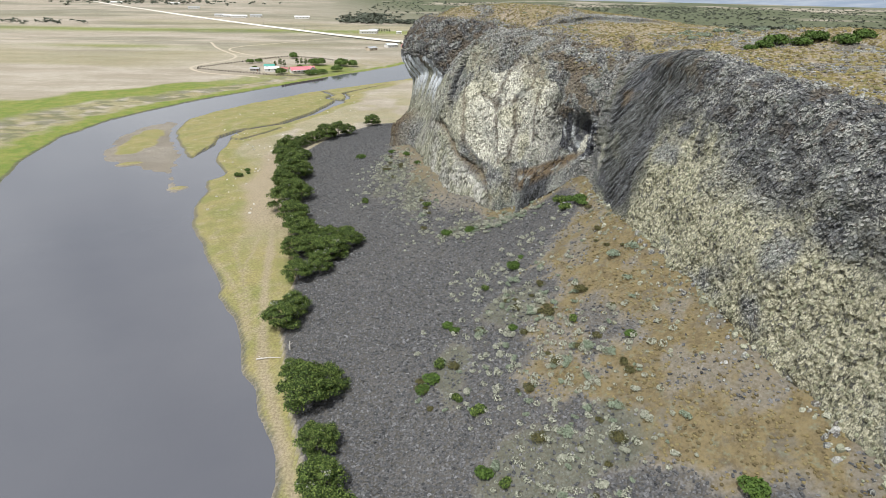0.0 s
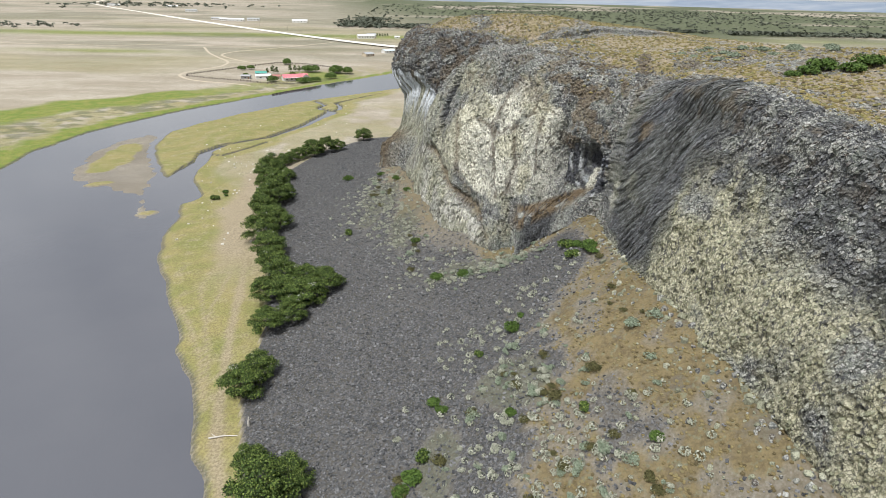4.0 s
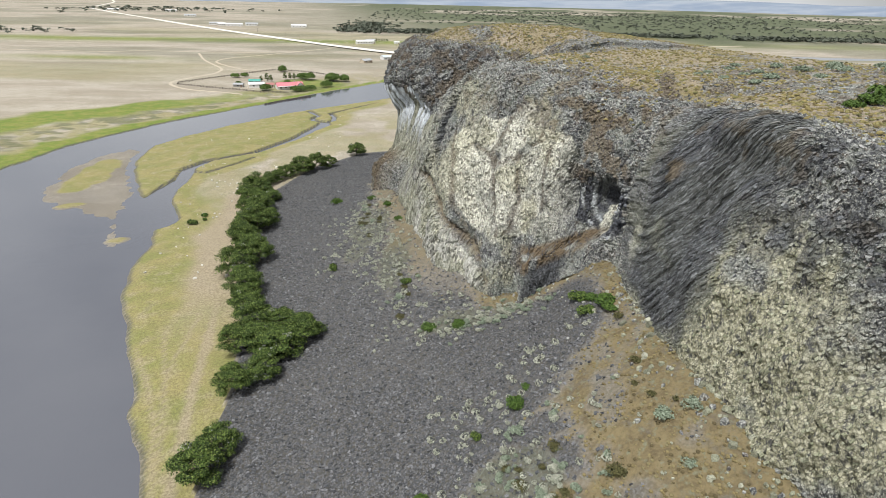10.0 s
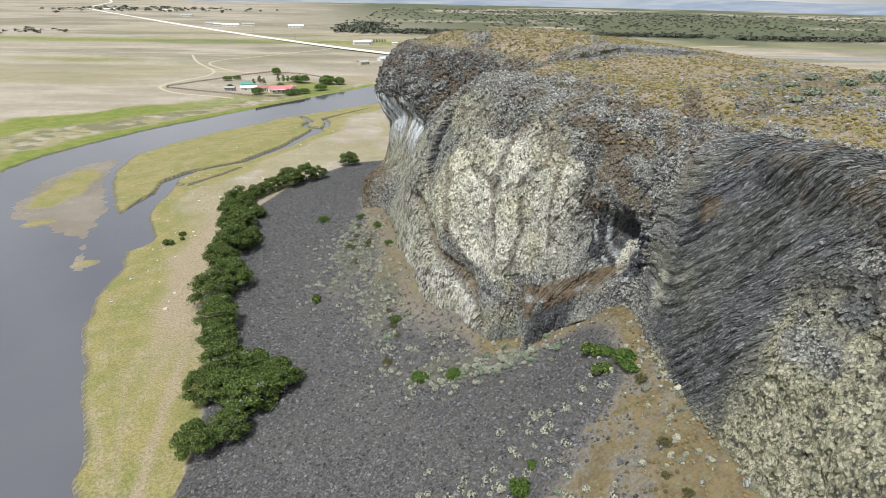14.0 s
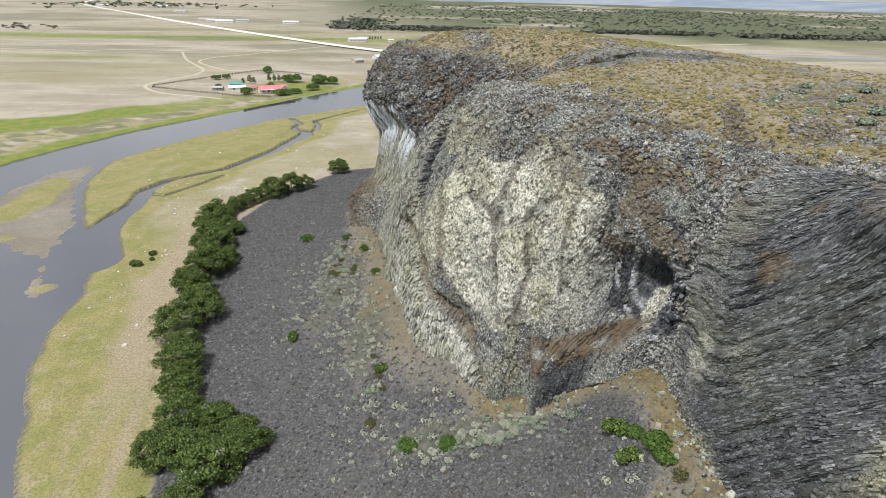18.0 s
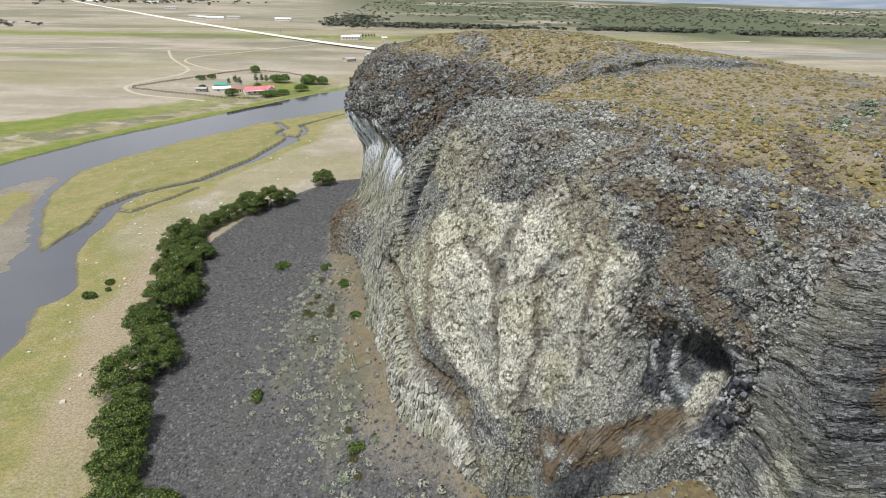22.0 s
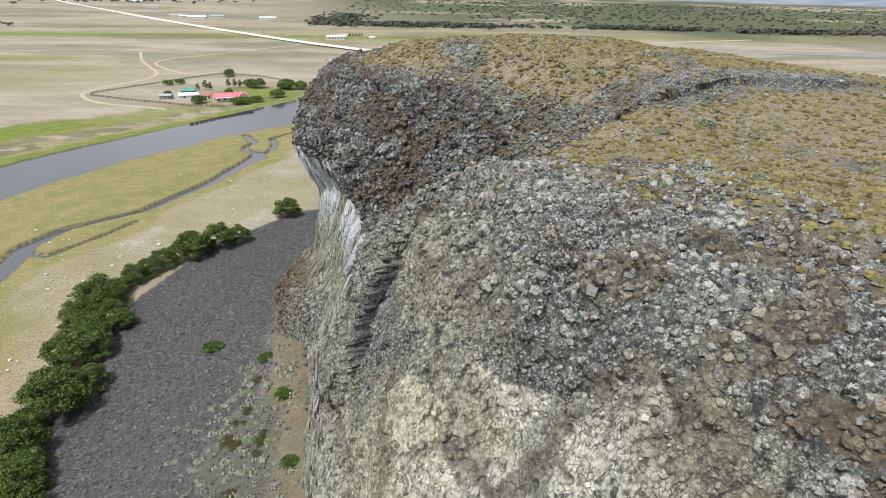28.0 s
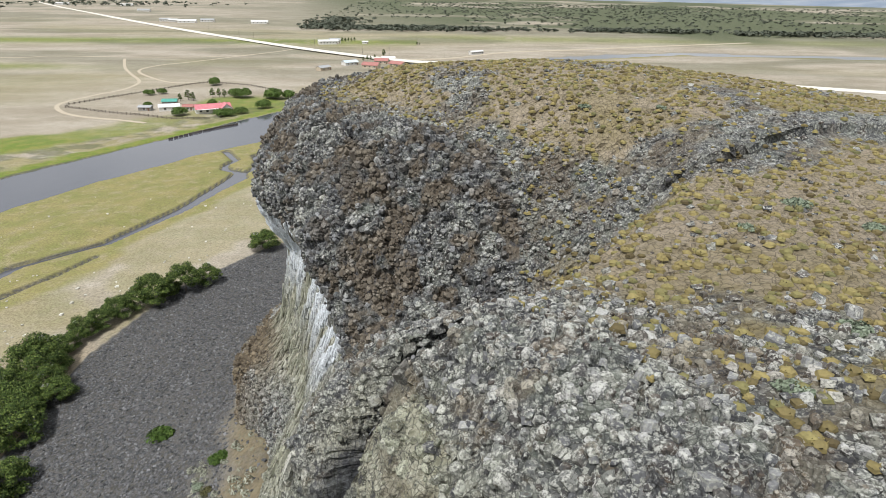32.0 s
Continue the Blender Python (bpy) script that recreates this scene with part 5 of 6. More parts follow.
def make_shrub(spread, tall, seed, leaf, name, label, group, size=0.34, per=150, lobes_n=6, skin=(0.72, 0.34)):
    r = np.random.default_rng(seed)
    lobes = []
    for k in range(lobes_n):
        a, d = 2 * math.pi * r.random(), spread * 0.55 * math.sqrt(r.random())
        s = spread * (0.42 + 0.2 * r.random())
        lobes.append((d * math.cos(a), d * math.sin(a), tall * (0.35 + 0.2 * r.random()), s, s, tall * 0.5))
    v, f = leaves(lobes, per, size, seed, 0.45, skin)
    v[:, 2] = np.maximum(v[:, 2], -0.05)
    me = mesh_from(name, v, f)
    me.materials.append(leaf)
    return tagged(new(name, me), label, "shrub", group)


BEECH = "dark green wind-bent beech tree beside the river track"
trees = [make_tree(6.6 + 0.5 * k, 4.4 + 0.3 * k, 100 + k, LEAF, BEECH, group="trees along the river track", twigs=k != 2) for k in range(4)]
spots = ((-17.5, 67.5, 0.85), (-19.5, 76, 0.75), (-23.5, 88, 1.05), (-20.5, 91, 0.7), (-35, 115, 1.0), (-33.5, 121, 0.75), (-36.5, 138, 0.8), (-31.5, 141, 0.7), (-30, 149, 1.1), (-35, 152, 1.0), (-25.5, 153, 0.85), (-39, 160, 0.95), (-33, 160, 0.85), (-44, 170, 0.9), (-47, 179, 1.0), (-53.5, 193, 1.05), (-50, 188, 0.75), (-53, 205, 0.95), (-58, 213, 0.95), (-57, 224, 1.05), (-63, 231, 0.85), (-61, 242, 0.95), (-66, 250, 0.9), (-68.5, 262, 1.0), (-72, 269, 0.8), (-63, 286, 0.75), (-57, 293, 0.95), (-52, 299, 0.85), (-38, 326, 0.95), (-28, 96, 0.6), (-41, 153, 0.8), (-49, 199, 0.85), (-60, 219, 0.8), (-55, 231, 0.75), (-65, 241, 0.8), (-70, 256, 0.75), (-60, 254, 0.7), (-67, 277, 0.7), (-15, 60, 0.9), (-47, 303, 0.6), (-54, 210, 0.9), (-59, 228, 0.9), (-62, 247, 0.95), (-64, 257, 0.9), (-66, 264, 0.85), (-68, 271, 0.8), (-65, 281, 0.8), (-60, 290, 0.8), (-55, 296, 0.8), (-51, 206, 0.8), (-45, 176, 0.8))
for k, (x, y, s) in enumerate(spots):
    s = s * (0.85 if k > 39 else 1.12 if y > 205 else 1.05)
    m = pose(x, y, height(x, y) - 0.1, 0, 0, 137 * k) @ Matrix.Diagonal((s, s, s * (0.92 + 0.05 * (k % 4)), 1))
    if k < len(trees):
        trees[k].matrix_world = m
        trees[k].scale = (s, s, s)
    else:
        copy_thing(trees[k % 4], pose(x, y, height(x, y) - 0.1, 0, 0, 137 * k)).scale = (s, s, s * (0.92 + 0.05 * (k % 4)))

GREEN = "low bright green bush among the scree stones"
bushes = [make_shrub(1.5 + 0.2 * k, 1.3, 200 + k, BRIGHT_LEAF if k else LEAF, "green_bush", GREEN, "bushes on the slope") for k in range(3)]
spots = ((6.7, 78, 1.1), (1.7, 103, 0.9), (3.5, 101, 0.7), (0.5, 92, 1.0), (-1.0, 89, 1.2), (-2.5, 86, 0.9), (3.5, 82, 0.8), (16.4, 115, 1.1), (18.0, 119, 0.6), (29.3, 130, 1.2), (30.5, 133, 0.9), (7.4, 65.5, 0.9), (10, 63, 0.8), (37.2, 51.7, 1.3), (-32.5, 236, 1.3), (-24.4, 183, 1.1), (2.1, 146, 1.2), (7.7, 145.4, 1.0), (29, 135, 1.3), (32, 130.4, 1.3), (33, 128, 0.9), (-3.6, 164, 1.0), (-12, 212, 1.0), (-8, 196, 0.8), (24, 91, 0.8), (14, 95, 0.7), (-19, 226, 0.9), (10, 112, 0.7), (31, 82, 0.8), (-80.5, 240, 0.9), (-82, 232, 1.3), (-79, 236, 0.6))
for k, (x, y, s) in enumerate(spots):
    m = pose(x, y, height(x, y), 0, 0, 77 * k)
    ob = bushes[k] if k < 3 else copy_thing(bushes[k % 3], m)
    ob.matrix_world = m
    ob.scale = (s, s, s * (0.8 + 0.12 * (k % 4)))

CUSHION = "pale silver-green cushion shrub growing on the scree slope"
cushions = [make_shrub(0.95, 0.85, 300 + k, SILVER_LEAF if k < 3 else SAGE_LEAF, "cushion_shrub", CUSHION, "pale cushion shrubs", 0.20, 120, 3, (0.88, 0.14)) for k in range(5)]
bands = (((18, 145.3), (6, 2.2), 60), ((18, 101), (8, 12), 75), ((24, 70), (9, 14), 75), ((7, 86), (6, 10), 25), ((10, 145), (13, 3.5), 70), ((-6, 163), (6, 8), 45), ((-20, 205), (8, 18), 170), ((23, 127), (8, 7), 26), ((34, 84), (4, 16), 16), ((-27, 184), (3, 2), 6), ((-14, 222), (5, 10), 20), ((14, 92), (10, 18), 90), ((22, 78), (9, 18), 120), ((20, 60), (9, 10), 50), ((12, 114), (9, 9), 50), ((4, 150), (10, 6), 60), ((-10, 180), (6, 16), 150))
count, extra = 0, []
for (cx, cy), (sx, sy), many in bands:
    for _ in range(many):
        x, y = rng.normal(cx, sx * 0.6), rng.normal(cy, sy * 0.6)
        f, at, _ = to_line(np.array([x]), np.array([y]), BASE)
        if f[0] < 1.5 or inside(np.array([x]), np.array([y]), [b[:2] for b in BASE] + BACK[::-1])[0]:
            continue
        s = 0.45 + 0.75 * rng.random() ** 1.5
        m = pose(x, y, height(x, y), 0, 0, 360 * rng.random())
        if count > 299:
            extra.append((x, y, s))
            continue
        ob = cushions[count] if count < 5 else copy_thing(cushions[int(rng.integers(0, 5))], m)
        ob.matrix_world = m
        ob.scale = (s, s, s * 0.85)
        count += 1

x, y, s = np.array(extra).T
v, f = leaves([(0, 0, 0.30, 0.62, 0.62, 0.45)], 60, 0.30, 330, 0.45, (0.9, 0.1))
axes = turn_frames(np.tile([0, 0, 1.0], (len(x), 1)), 6.28 * rng.random(len(x)))
more = scatter("small_cushions", [(v, f)], np.column_stack([x, y, ground_z(x, y)[0]]), axes, np.stack([s, s, s], 1), SILVER_LEAF)
tagged(more, "small pale cushion plants on the slope", "shrub", kind="stuff")


def on_top(x, y):
    k = int(np.argmin((FACE["p"][:, 0] - x) ** 2 + (FACE["p"][:, 1] - y) ** 2 + 1e3 * (FACE["G"] < 1.1)))
    return float(FACE["p"][k, 2])


TOPBUSH = "spreading green bush on the flat cliff top"
topbush = [make_shrub(2.4, 1.6, 400 + k, BRIGHT_LEAF, "spreading_bush", TOPBUSH, "bushes on the cliff top", 0.42, 170) for k in range(2)]
for k, (x, y, s) in enumerate(((66, 128, 1.0), (69.5, 130, 1.2), (73, 126, 1.1), (77, 129, 1.2), (81, 125, 1.3), (63, 127, 0.7), (86, 129, 1.2))):
    m = pose(x, y, on_top(x, y) - 0.1, 0, 0, 50 * k)
    ob = topbush[k] if k < 2 else copy_thing(topbush[k % 2], m)
    ob.matrix_world = m
    ob.scale = (s, s, s)
greybush = make_shrub(1.0, 0.6, 420, SAGE_LEAF, "grey_bush", "low grey-green bush among tussock grass", "grey bushes on the cliff top", 0.22, 90)
for k, (x, y, s) in enumerate(((37, 224, 0.8), (41, 203, 1.2), (45, 199, 1.0), (34, 197, 0.7), (33, 184, 1.0), (36, 181, 0.9), (26, 178, 0.8), (52, 178, 1.1), (58, 170, 1.2), (55, 163, 1.0), (62, 176, 1.3), (29, 226, 0.8), (60, 150, 1.5), (66, 156, 1.8), (71, 149, 1.4), (64, 163, 1.6), (74, 161, 1.9), (70, 170, 1.6), (79, 155, 1.8), (84, 166, 2.0), (77, 176, 1.7), (69, 181, 1.5), (89, 175, 1.9), (58, 158, 1.3), (88, 158, 1.7), (80, 145, 1.6), (73, 187, 1.5))):
    m = pose(x, y, on_top(x, y) - 0.05, 0, 0, 70 * k)
    ob = greybush if k == 0 else copy_thing(greybush, m)
    ob.matrix_world = m
    ob.scale = (s, s, s)

# bleached driftwood beside the track
log = thing("fallen_log", "bleached fallen tree trunk lying across the track", "log", at=(-35.5, 104.5, height(-35.5, 104.5) + 0.16), rz=8)
bm = bmesh.new()
limb(bm, (-2.6, 0, 0), (2.6, 0, 0.05), 0.17, 0.09, 8)
limb(bm, (-1.2, 0, 0.05), (-2.3, 0.8, 0.3), 0.07, 0.03, 6)
part("trunk", bm, DEADWOOD, log)
stump = thing("dead_stump", "white dead tree stump standing beside the track", "stump", at=(-31.3, 106.0, height(-31.3, 106.0)))
bm = bmesh.new()
limb(bm, (0, 0, -0.2), (0.1, 0.1, 1.9), 0.26, 0.10, 8)
limb(bm, (0, 0, 1.0), (0.6, 0.2, 1.6), 0.09, 0.03, 6)
part("trunk", bm, DEADWOOD, stump)

SAGE = "low olive-grey shrub growing between scree and dry grass"
sages = [make_shrub(1.3, 0.9, 700 + k, (OLIVE_LEAF, SAGE_LEAF, OLIVE_LEAF)[k], "olive_shrub", SAGE, "low shrubs on the slope", 0.26, 90, 5) for k in range(3)]
count = 0
for (cx, cy), (sx, sy), many in (((22, 74), (8, 14), 26), ((15, 100), (8, 10), 16), ((-4, 163), (5, 8), 10), ((-18, 208), (6, 14), 18), ((33, 110), (3, 22), 10), ((0, 88), (3, 6), 8)):
    for _ in range(many):
        x, y = rng.normal(cx, sx * 0.6), rng.normal(cy, sy * 0.6)
        if to_line(np.array([x]), np.array([y]), BASE)[0][0] < 1.5 or inside(np.array([x]), np.array([y]), [b[:2] for b in BASE] + BACK[::-1])[0]:
            continue
        s = 0.5 + 0.8 * rng.random()
        m = pose(x, y, height(x, y), 0, 0, 360 * rng.random())
        ob = sages[count] if count < 3 else copy_thing(sages[count % 3], m)
        ob.matrix_world = m
        ob.scale = (s, s, s * 0.8)
        count += 1

# pale stones strewn over the pasture
n = 420
x, y = rng.uniform(-150, -48, n), rng.uniform(190, 430, n)
z, wet, shore, creek, up, t, under = ground_z(x, y)
strip = smooth(60, 25, to_line(x, y, TREE_LINE)[0])
ok = (~wet) & (~up) & (shore > 3) & (creek > 2) & (rng.random(n) < 0.12 + 0.8 * strip)
x, y, z = x[ok], y[ok], z[ok]
s = 0.3 + 0.45 * rng.random(len(x)) ** 2
axes = turn_frames(np.tile([0, 0, 1.0], (len(x), 1)), 6.28 * rng.random(len(x)))
PALE_STONE = tuft_material("pale_stone", (0.48, 0.46, 0.40), (0.60, 0.58, 0.52), (0.70, 0.69, 0.64))
more = scatter("pale_stones", SHARDS, np.column_stack([x, y, z + 0.12]), axes, np.stack([s * 1.4, s, s * 0.8], 1), PALE_STONE)
tagged(more, "small pale stones strewn over the dry pasture", "stone", kind="stuff")


# ---- buildings and roads on the plain ----
def plain_material(name, colour, rough=0.7, vary=0.12, size=1.5, ribbed=False):
    n = Nodes(name, rough)
    dark = tuple(c * (1 - vary * 2) for c in colour)
    c = n.mix(n.ramp(n.noise(size, 5), (0.35, 0.0), (0.7, 1.0)), dark, colour)
    c = n.mix(n.ramp(n.noise(size * 6, 3), (0.5, 0.0), (0.75, 0.35)), c, dark)
    if ribbed:
        n.bump(n.noise(0.25, 1, n.squash(1, 0.02, 0.02)), 0.4, 0.04)
    return n.done(c)


WHITE_WALL = plain_material("white_wall", (0.72, 0.71, 0.68))
CREAM_WALL = plain_material("cream_wall", (0.55, 0.47, 0.36))
GREY_WALL = plain_material("grey_boards", (0.30, 0.29, 0.27))
RED_ROOF = plain_material("red_metal_roof", (0.62, 0.22, 0.25), 0.45, ribbed=True)
PINK_ROOF = plain_material("faded_red_roof", (0.42, 0.19, 0.17), 0.5, ribbed=True)
WHITE_ROOF = plain_material("white_metal_roof", (0.80, 0.80, 0.80), 0.4, ribbed=True)
BLUE_ROOF = plain_material("pale_blue_roof", (0.62, 0.72, 0.78), 0.4, ribbed=True)
TEAL_ROOF = plain_material("teal_roof", (0.10, 0.36, 0.30), 0.5, ribbed=True)
GREY_ROOF = plain_material("grey_metal_roof", (0.42, 0.43, 0.44), 0.4, ribbed=True)
PALE_ROAD = plain_material("pale_gravel_road", (0.68, 0.65, 0.58), 0.9, 0.06, 4)
EARTH_ROAD = plain_material("earth_track", (0.46, 0.40, 0.31), 0.95, 0.08, 3)
CONCRETE = plain_material("concrete", (0.42, 0.41, 0.39), 0.85)
WOOD = plain_material("weathered_wood", (0.15, 0.13, 0.11), 0.9)
DOOR_PAINT = plain_material("door_paint", (0.20, 0.12, 0.08), 0.6)
GLASS = Nodes("window_glass", 0.08)
GLASS.b.inputs["Specular IOR Level"].default_value = 0.6
GLASS = GLASS.done((0.03, 0.035, 0.04))


def box_mesh(sx, sy, sz, bevel=0.0, at=(0, 0, 0)):
    bm = bmesh.new()
    bmesh.ops.create_cube(bm, size=1)
    for v in bm.verts:
        v.co = Vector((v.co.x * sx + at[0], v.co.y * sy + at[1], (v.co.z + 0.5) * sz + at[2]))
    if bevel:
        bmesh.ops.bevel(bm, geom=list(bm.edges), offset=bevel, segments=1, affect="EDGES")
    return bm


def gable_walls(w, d, h, rise):
    bm = bmesh.new()
    low = [bm.verts.new((x, y, -0.8)) for x, y in ((-w / 2, -d / 2), (w / 2, -d / 2), (w / 2, d / 2), (-w / 2, d / 2))]
    high = [bm.verts.new((v.co.x, v.co.y, h)) for v in low]
    r0, r1 = bm.verts.new((-w / 2, 0, h + rise)), bm.verts.new((w / 2, 0, h + rise))
    bm.faces.new(low[::-1])
    bm.faces.new((low[0], low[1], high[1], high[0]))
    bm.faces.new((low[2], low[3], high[3], high[2]))
    bm.faces.new((low[1], low[2], high[2], r1, high[1]))
    bm.faces.new((low[3], low[0], high[0], r0, high[3]))
    return bm


def roof_slope(w, d, h, rise, side, over=0.45, thick=0.14):
    """One pitched half of a roof, as a slab."""
    bm = bmesh.new()
    y0, z0 = side * (d / 2 + over), h - rise * over / (d / 2)
    pts = [(-w / 2 - over, y0, z0), (w / 2 + over, y0, z0), (w / 2 + over, 0, h + rise), (-w / 2 - over, 0, h + rise)]
    a = [bm.verts.new((x, y, z + 0.02)) for x, y, z in pts]
    b = [bm.verts.new((x, y, z + 0.02 + thick)) for x, y, z in pts]
    bm.faces.new(a[::-1])
    bm.faces.new(b)
    for k in range(4):
        bm.faces.new((a[k], a[(k + 1) % 4], b[(k + 1) % 4], b[k]))
    bmesh.ops.recalc_face_normals(bm, faces=bm.faces)
    return bm


def window_part(house, x, y, z, w, h, side):
    """A window set into a long wall: frame with a pane in it."""
    fr = part("window", box_mesh(w + 0.2, 0.12, h + 0.2, 0, (x, y + side * 0.03, z - 0.1)), WHITE_WALL, house)
    part("pane", box_mesh(w, 0.10, h, 0, (x, y + side * 0.06, z)), GLASS, fr)


def make_house(name, label, x, y, rz, w, d, h, rise, wall, roof, windows=3, group="", roof_front=None, chimney=False, door=True, base=None):
    z = base if base is not None else height(x, y)
    ob = thing(name, label, "house" if "house" in name else "building", group, (x, y, z), rz)
    part("wall", gable_walls(w, d, h, rise), wall, ob)
    part("roof", roof_slope(w, d, h, rise, -1), roof_front or roof, ob)
    part("roof", roof_slope(w, d, h, rise, 1), roof, ob)
    part("ridge", box_mesh(w + 0.9, 0.3, 0.12, 0.03, (0, 0, h + rise + 0.12)), roof, ob)
    for k in range(windows):
        px = -w / 2 + w * (k + 0.7) / (windows + 0.4)
        window_part(ob, px, -d / 2, h * 0.38, min(1.5, w / windows * 0.5), h * 0.36, -1)
    if door:
        dp = part("door", box_mesh(1.0, 0.1, min(2.05, h * 0.8), 0.02, (w * 0.5 - 1.2, -d / 2 - 0.03, 0)), DOOR_PAINT, ob)
        part("handle", box_mesh(0.12, 0.06, 0.04, 0.01, (w * 0.5 - 0.85, -d / 2 - 0.1, 1.0)), CONCRETE, dp)
    if chimney:
        part("chimney", box_mesh(0.8, 0.8, 2.0, 0.05, (w * 0.22, 0.6, h + rise - 0.9)), CONCRETE, ob)
    return ob


V = "houses of the roadside village"
farm = make_house("farmhouse", "long farmhouse with a faded red metal roof and white porch", -123, 541, 27, 21, 8, 3.0, 2.2, WHITE_WALL, RED_ROOF, 5, chimney=True)
part("porch_roof", box_mesh(13, 2.6, 0.14, 0, (-3.5, -5.0, 2.75)), WHITE_ROOF, farm, "white metal porch roof")
for k in range(5):
    part("porch_post", box_mesh(0.14, 0.14, 2.75, 0.02, (-9.4 + 3 * k, -6.1, 0)), WHITE_WALL, farm)
part("wing_wall", gable_walls(8.5, 7, 3.0, 2.6), WHITE_WALL, farm).matrix_local = pose(7.5, -3.5, 0, 0, 0, 90)
for s in (-1, 1):
    part("wing_roof", roof_slope(8.5, 7, 3.0, 2.6, s), RED_ROOF, farm).matrix_local = pose(7.5, -3.5, 0.05, 0, 0, 90)
make_house("farm_shed", "small farm shed with a pale blue metal roof", -150, 541, 20, 12, 7, 2.6, 1.2, WHITE_WALL, BLUE_ROOF, 2, roof_front=WHITE_ROOF)
make_house("farm_shed", "timber shed with a teal green roof behind the farmhouse", -157, 560, 10, 9, 5, 2.4, 1.2, GREY_WALL, TEAL_ROOF, 1)
make_house("farm_shed", "little shed with a white front and faded red roof", -139.5, 544, 15, 6, 5, 2.3, 1.0, WHITE_WALL, PINK_ROOF, 1)
make_house("farm_shed", "grey weathered timber shed beside the fence", -164, 539, 0, 7.5, 4.5, 2.3, 0.8, GREY_WALL, GREY_ROOF, 1)
make_house("village_shed", "pale timber shed on dry ground near the river", -84, 739, 52, 13, 7, 2.8, 1.5, CREAM_WALL, GREY_ROOF, 2, V)
make_house("village_house", "low white house with a pale green roof", -64, 781, 40, 15, 8, 3.0, 1.6, WHITE_WALL, BLUE_ROOF, 3, V)
make_house("village_house", "cream house with a faded red hip roof by the bridge", -41, 760, -15, 16, 9, 3.0, 2.4, CREAM_WALL, PINK_ROOF, 3, V)
make_house("village_house", "brown house with a faded red roof behind the others", -33, 796, -10, 14, 8, 3.0, 2.2, CREAM_WALL, PINK_ROOF, 3, V)
make_house("village_house", "cream house with a faded red roof beside the main road", -16, 777, -35, 16, 9, 3.0, 2.2, CREAM_WALL, PINK_ROOF, 3, V)
make_house("village_house", "long pale house beside the main road", -28, 826, 15, 14, 7, 2.8, 1.2, WHITE_WALL, WHITE_ROOF, 3, V)
make_house("station_building", "white station building with a low white roof", -118, 998, 18, 26, 12, 4.0, 1.6, WHITE_WALL, WHITE_ROOF, 6)
make_house("station_building", "white annexe beside the station building", -111, 1012, 18, 14, 10, 5.0, 1.4, WHITE_WALL, GREY_ROOF, 4)
make_house("road_shed", "small white shed standing alone beside the road", -70, 1012, 10, 8, 5, 2.6, 1.0, WHITE_WALL, WHITE_ROOF, 1)
make_house("long_cabin", "long white cabin with dark windows beside a gravel road", 73, 901, 35, 19, 5, 3.2, 0.8, WHITE_WALL, WHITE_ROOF, 6)
for x, y, w, roof, lab in ((-497, 1415, 20, GREY_ROOF, "grey-roofed estancia shed far across the plain"), (-474, 1396, 16, WHITE_ROOF, "white estancia house far across the plain"), (-443, 1382, 34, WHITE_ROOF, "long white estancia barn far across the plain"), (-417, 1420, 26, GREY_ROOF, "grey-roofed estancia barn far across the plain"), (-310, 1400, 32, WHITE_ROOF, "long low pale barn standing alone on the plain"), (-695, 1783, 30, GREY_ROOF, "distant grey-roofed barn beside scattered bushes"), (-891, 2123, 36, WHITE_ROOF, "distant white farm building at the edge of the plain"), (-1086, 2128, 40, WHITE_ROOF, "distant long white shed at the edge of the plain")):
    make_house("estancia_barn", lab, x, y, 12, w, 11, 4.0, 2.0, WHITE_WALL, roof, 4)


def ribbon(name, line, width, rise, material, label, category, n=160, skirt=2.5):
    """A low raised bed along a line, draped over the plain."""
    c, _ = spline(line, n)
    d = np.gradient(c, axis=0)
    d /= np.linalg.norm(d, axis=1)[:, None]
    side = np.stack([-d[:, 1], d[:, 0]], 1)
    z = ground_z(c[:, 0], c[:, 1])[0]
    z = np.convolve(np.r_[z[0], z[0], z, z[-1], z[-1]], np.ones(5) / 5, "valid") + rise
    z = np.maximum(z, c[:, 2] if c.shape[1] > 2 else -9)
    rows = []
    for off, dz in ((width / 2 + skirt * 0.8, -skirt), (width / 2, 0), (-width / 2, 0), (-width / 2 - skirt * 0.8, -skirt)):
        rows.append(np.column_stack([c[:, :2] + side * off, z + dz]))
    v = np.stack(rows, 1)
    me = mesh_from(name, v.reshape(-1, 3), grid_faces(n, 4))
    me.materials.append(material)
    return tagged(new(name, me), label, category, kind="structure")


ribbon("road", [(-1900, 3700, 5), (-1627, 3190, 5), (-1330, 2470, 5), (-1287, 2351, 5), (-1000, 1960, 5), (-644, 1513, 5), (-420, 1238, 5), (-218, 1007, 5), (-117, 900, 5), (-20, 814, 5), (30, 791, 5)], 8, 0.5, PALE_ROAD, "straight pale gravel highway across the dry plain", "road", 220, 1.3)
ribbon("road", [(86, 768, 5), (180, 729, 4.5), (375, 645, 4), (700, 500, 4), (1500, 150, 4)], 7.5, 0.5, PALE_ROAD, "pale gravel highway beyond the bridge", "road", 90, 1.3)
ribbon("gravel_lane", [(-30, 822), (0, 833), (42, 857), (78, 893), (120, 930), (195, 965), (283, 1009), (520, 1120)], 6, 0.4, EARTH_ROAD, "narrow gravel lane branching off the highway", "road", 80, 1.2)
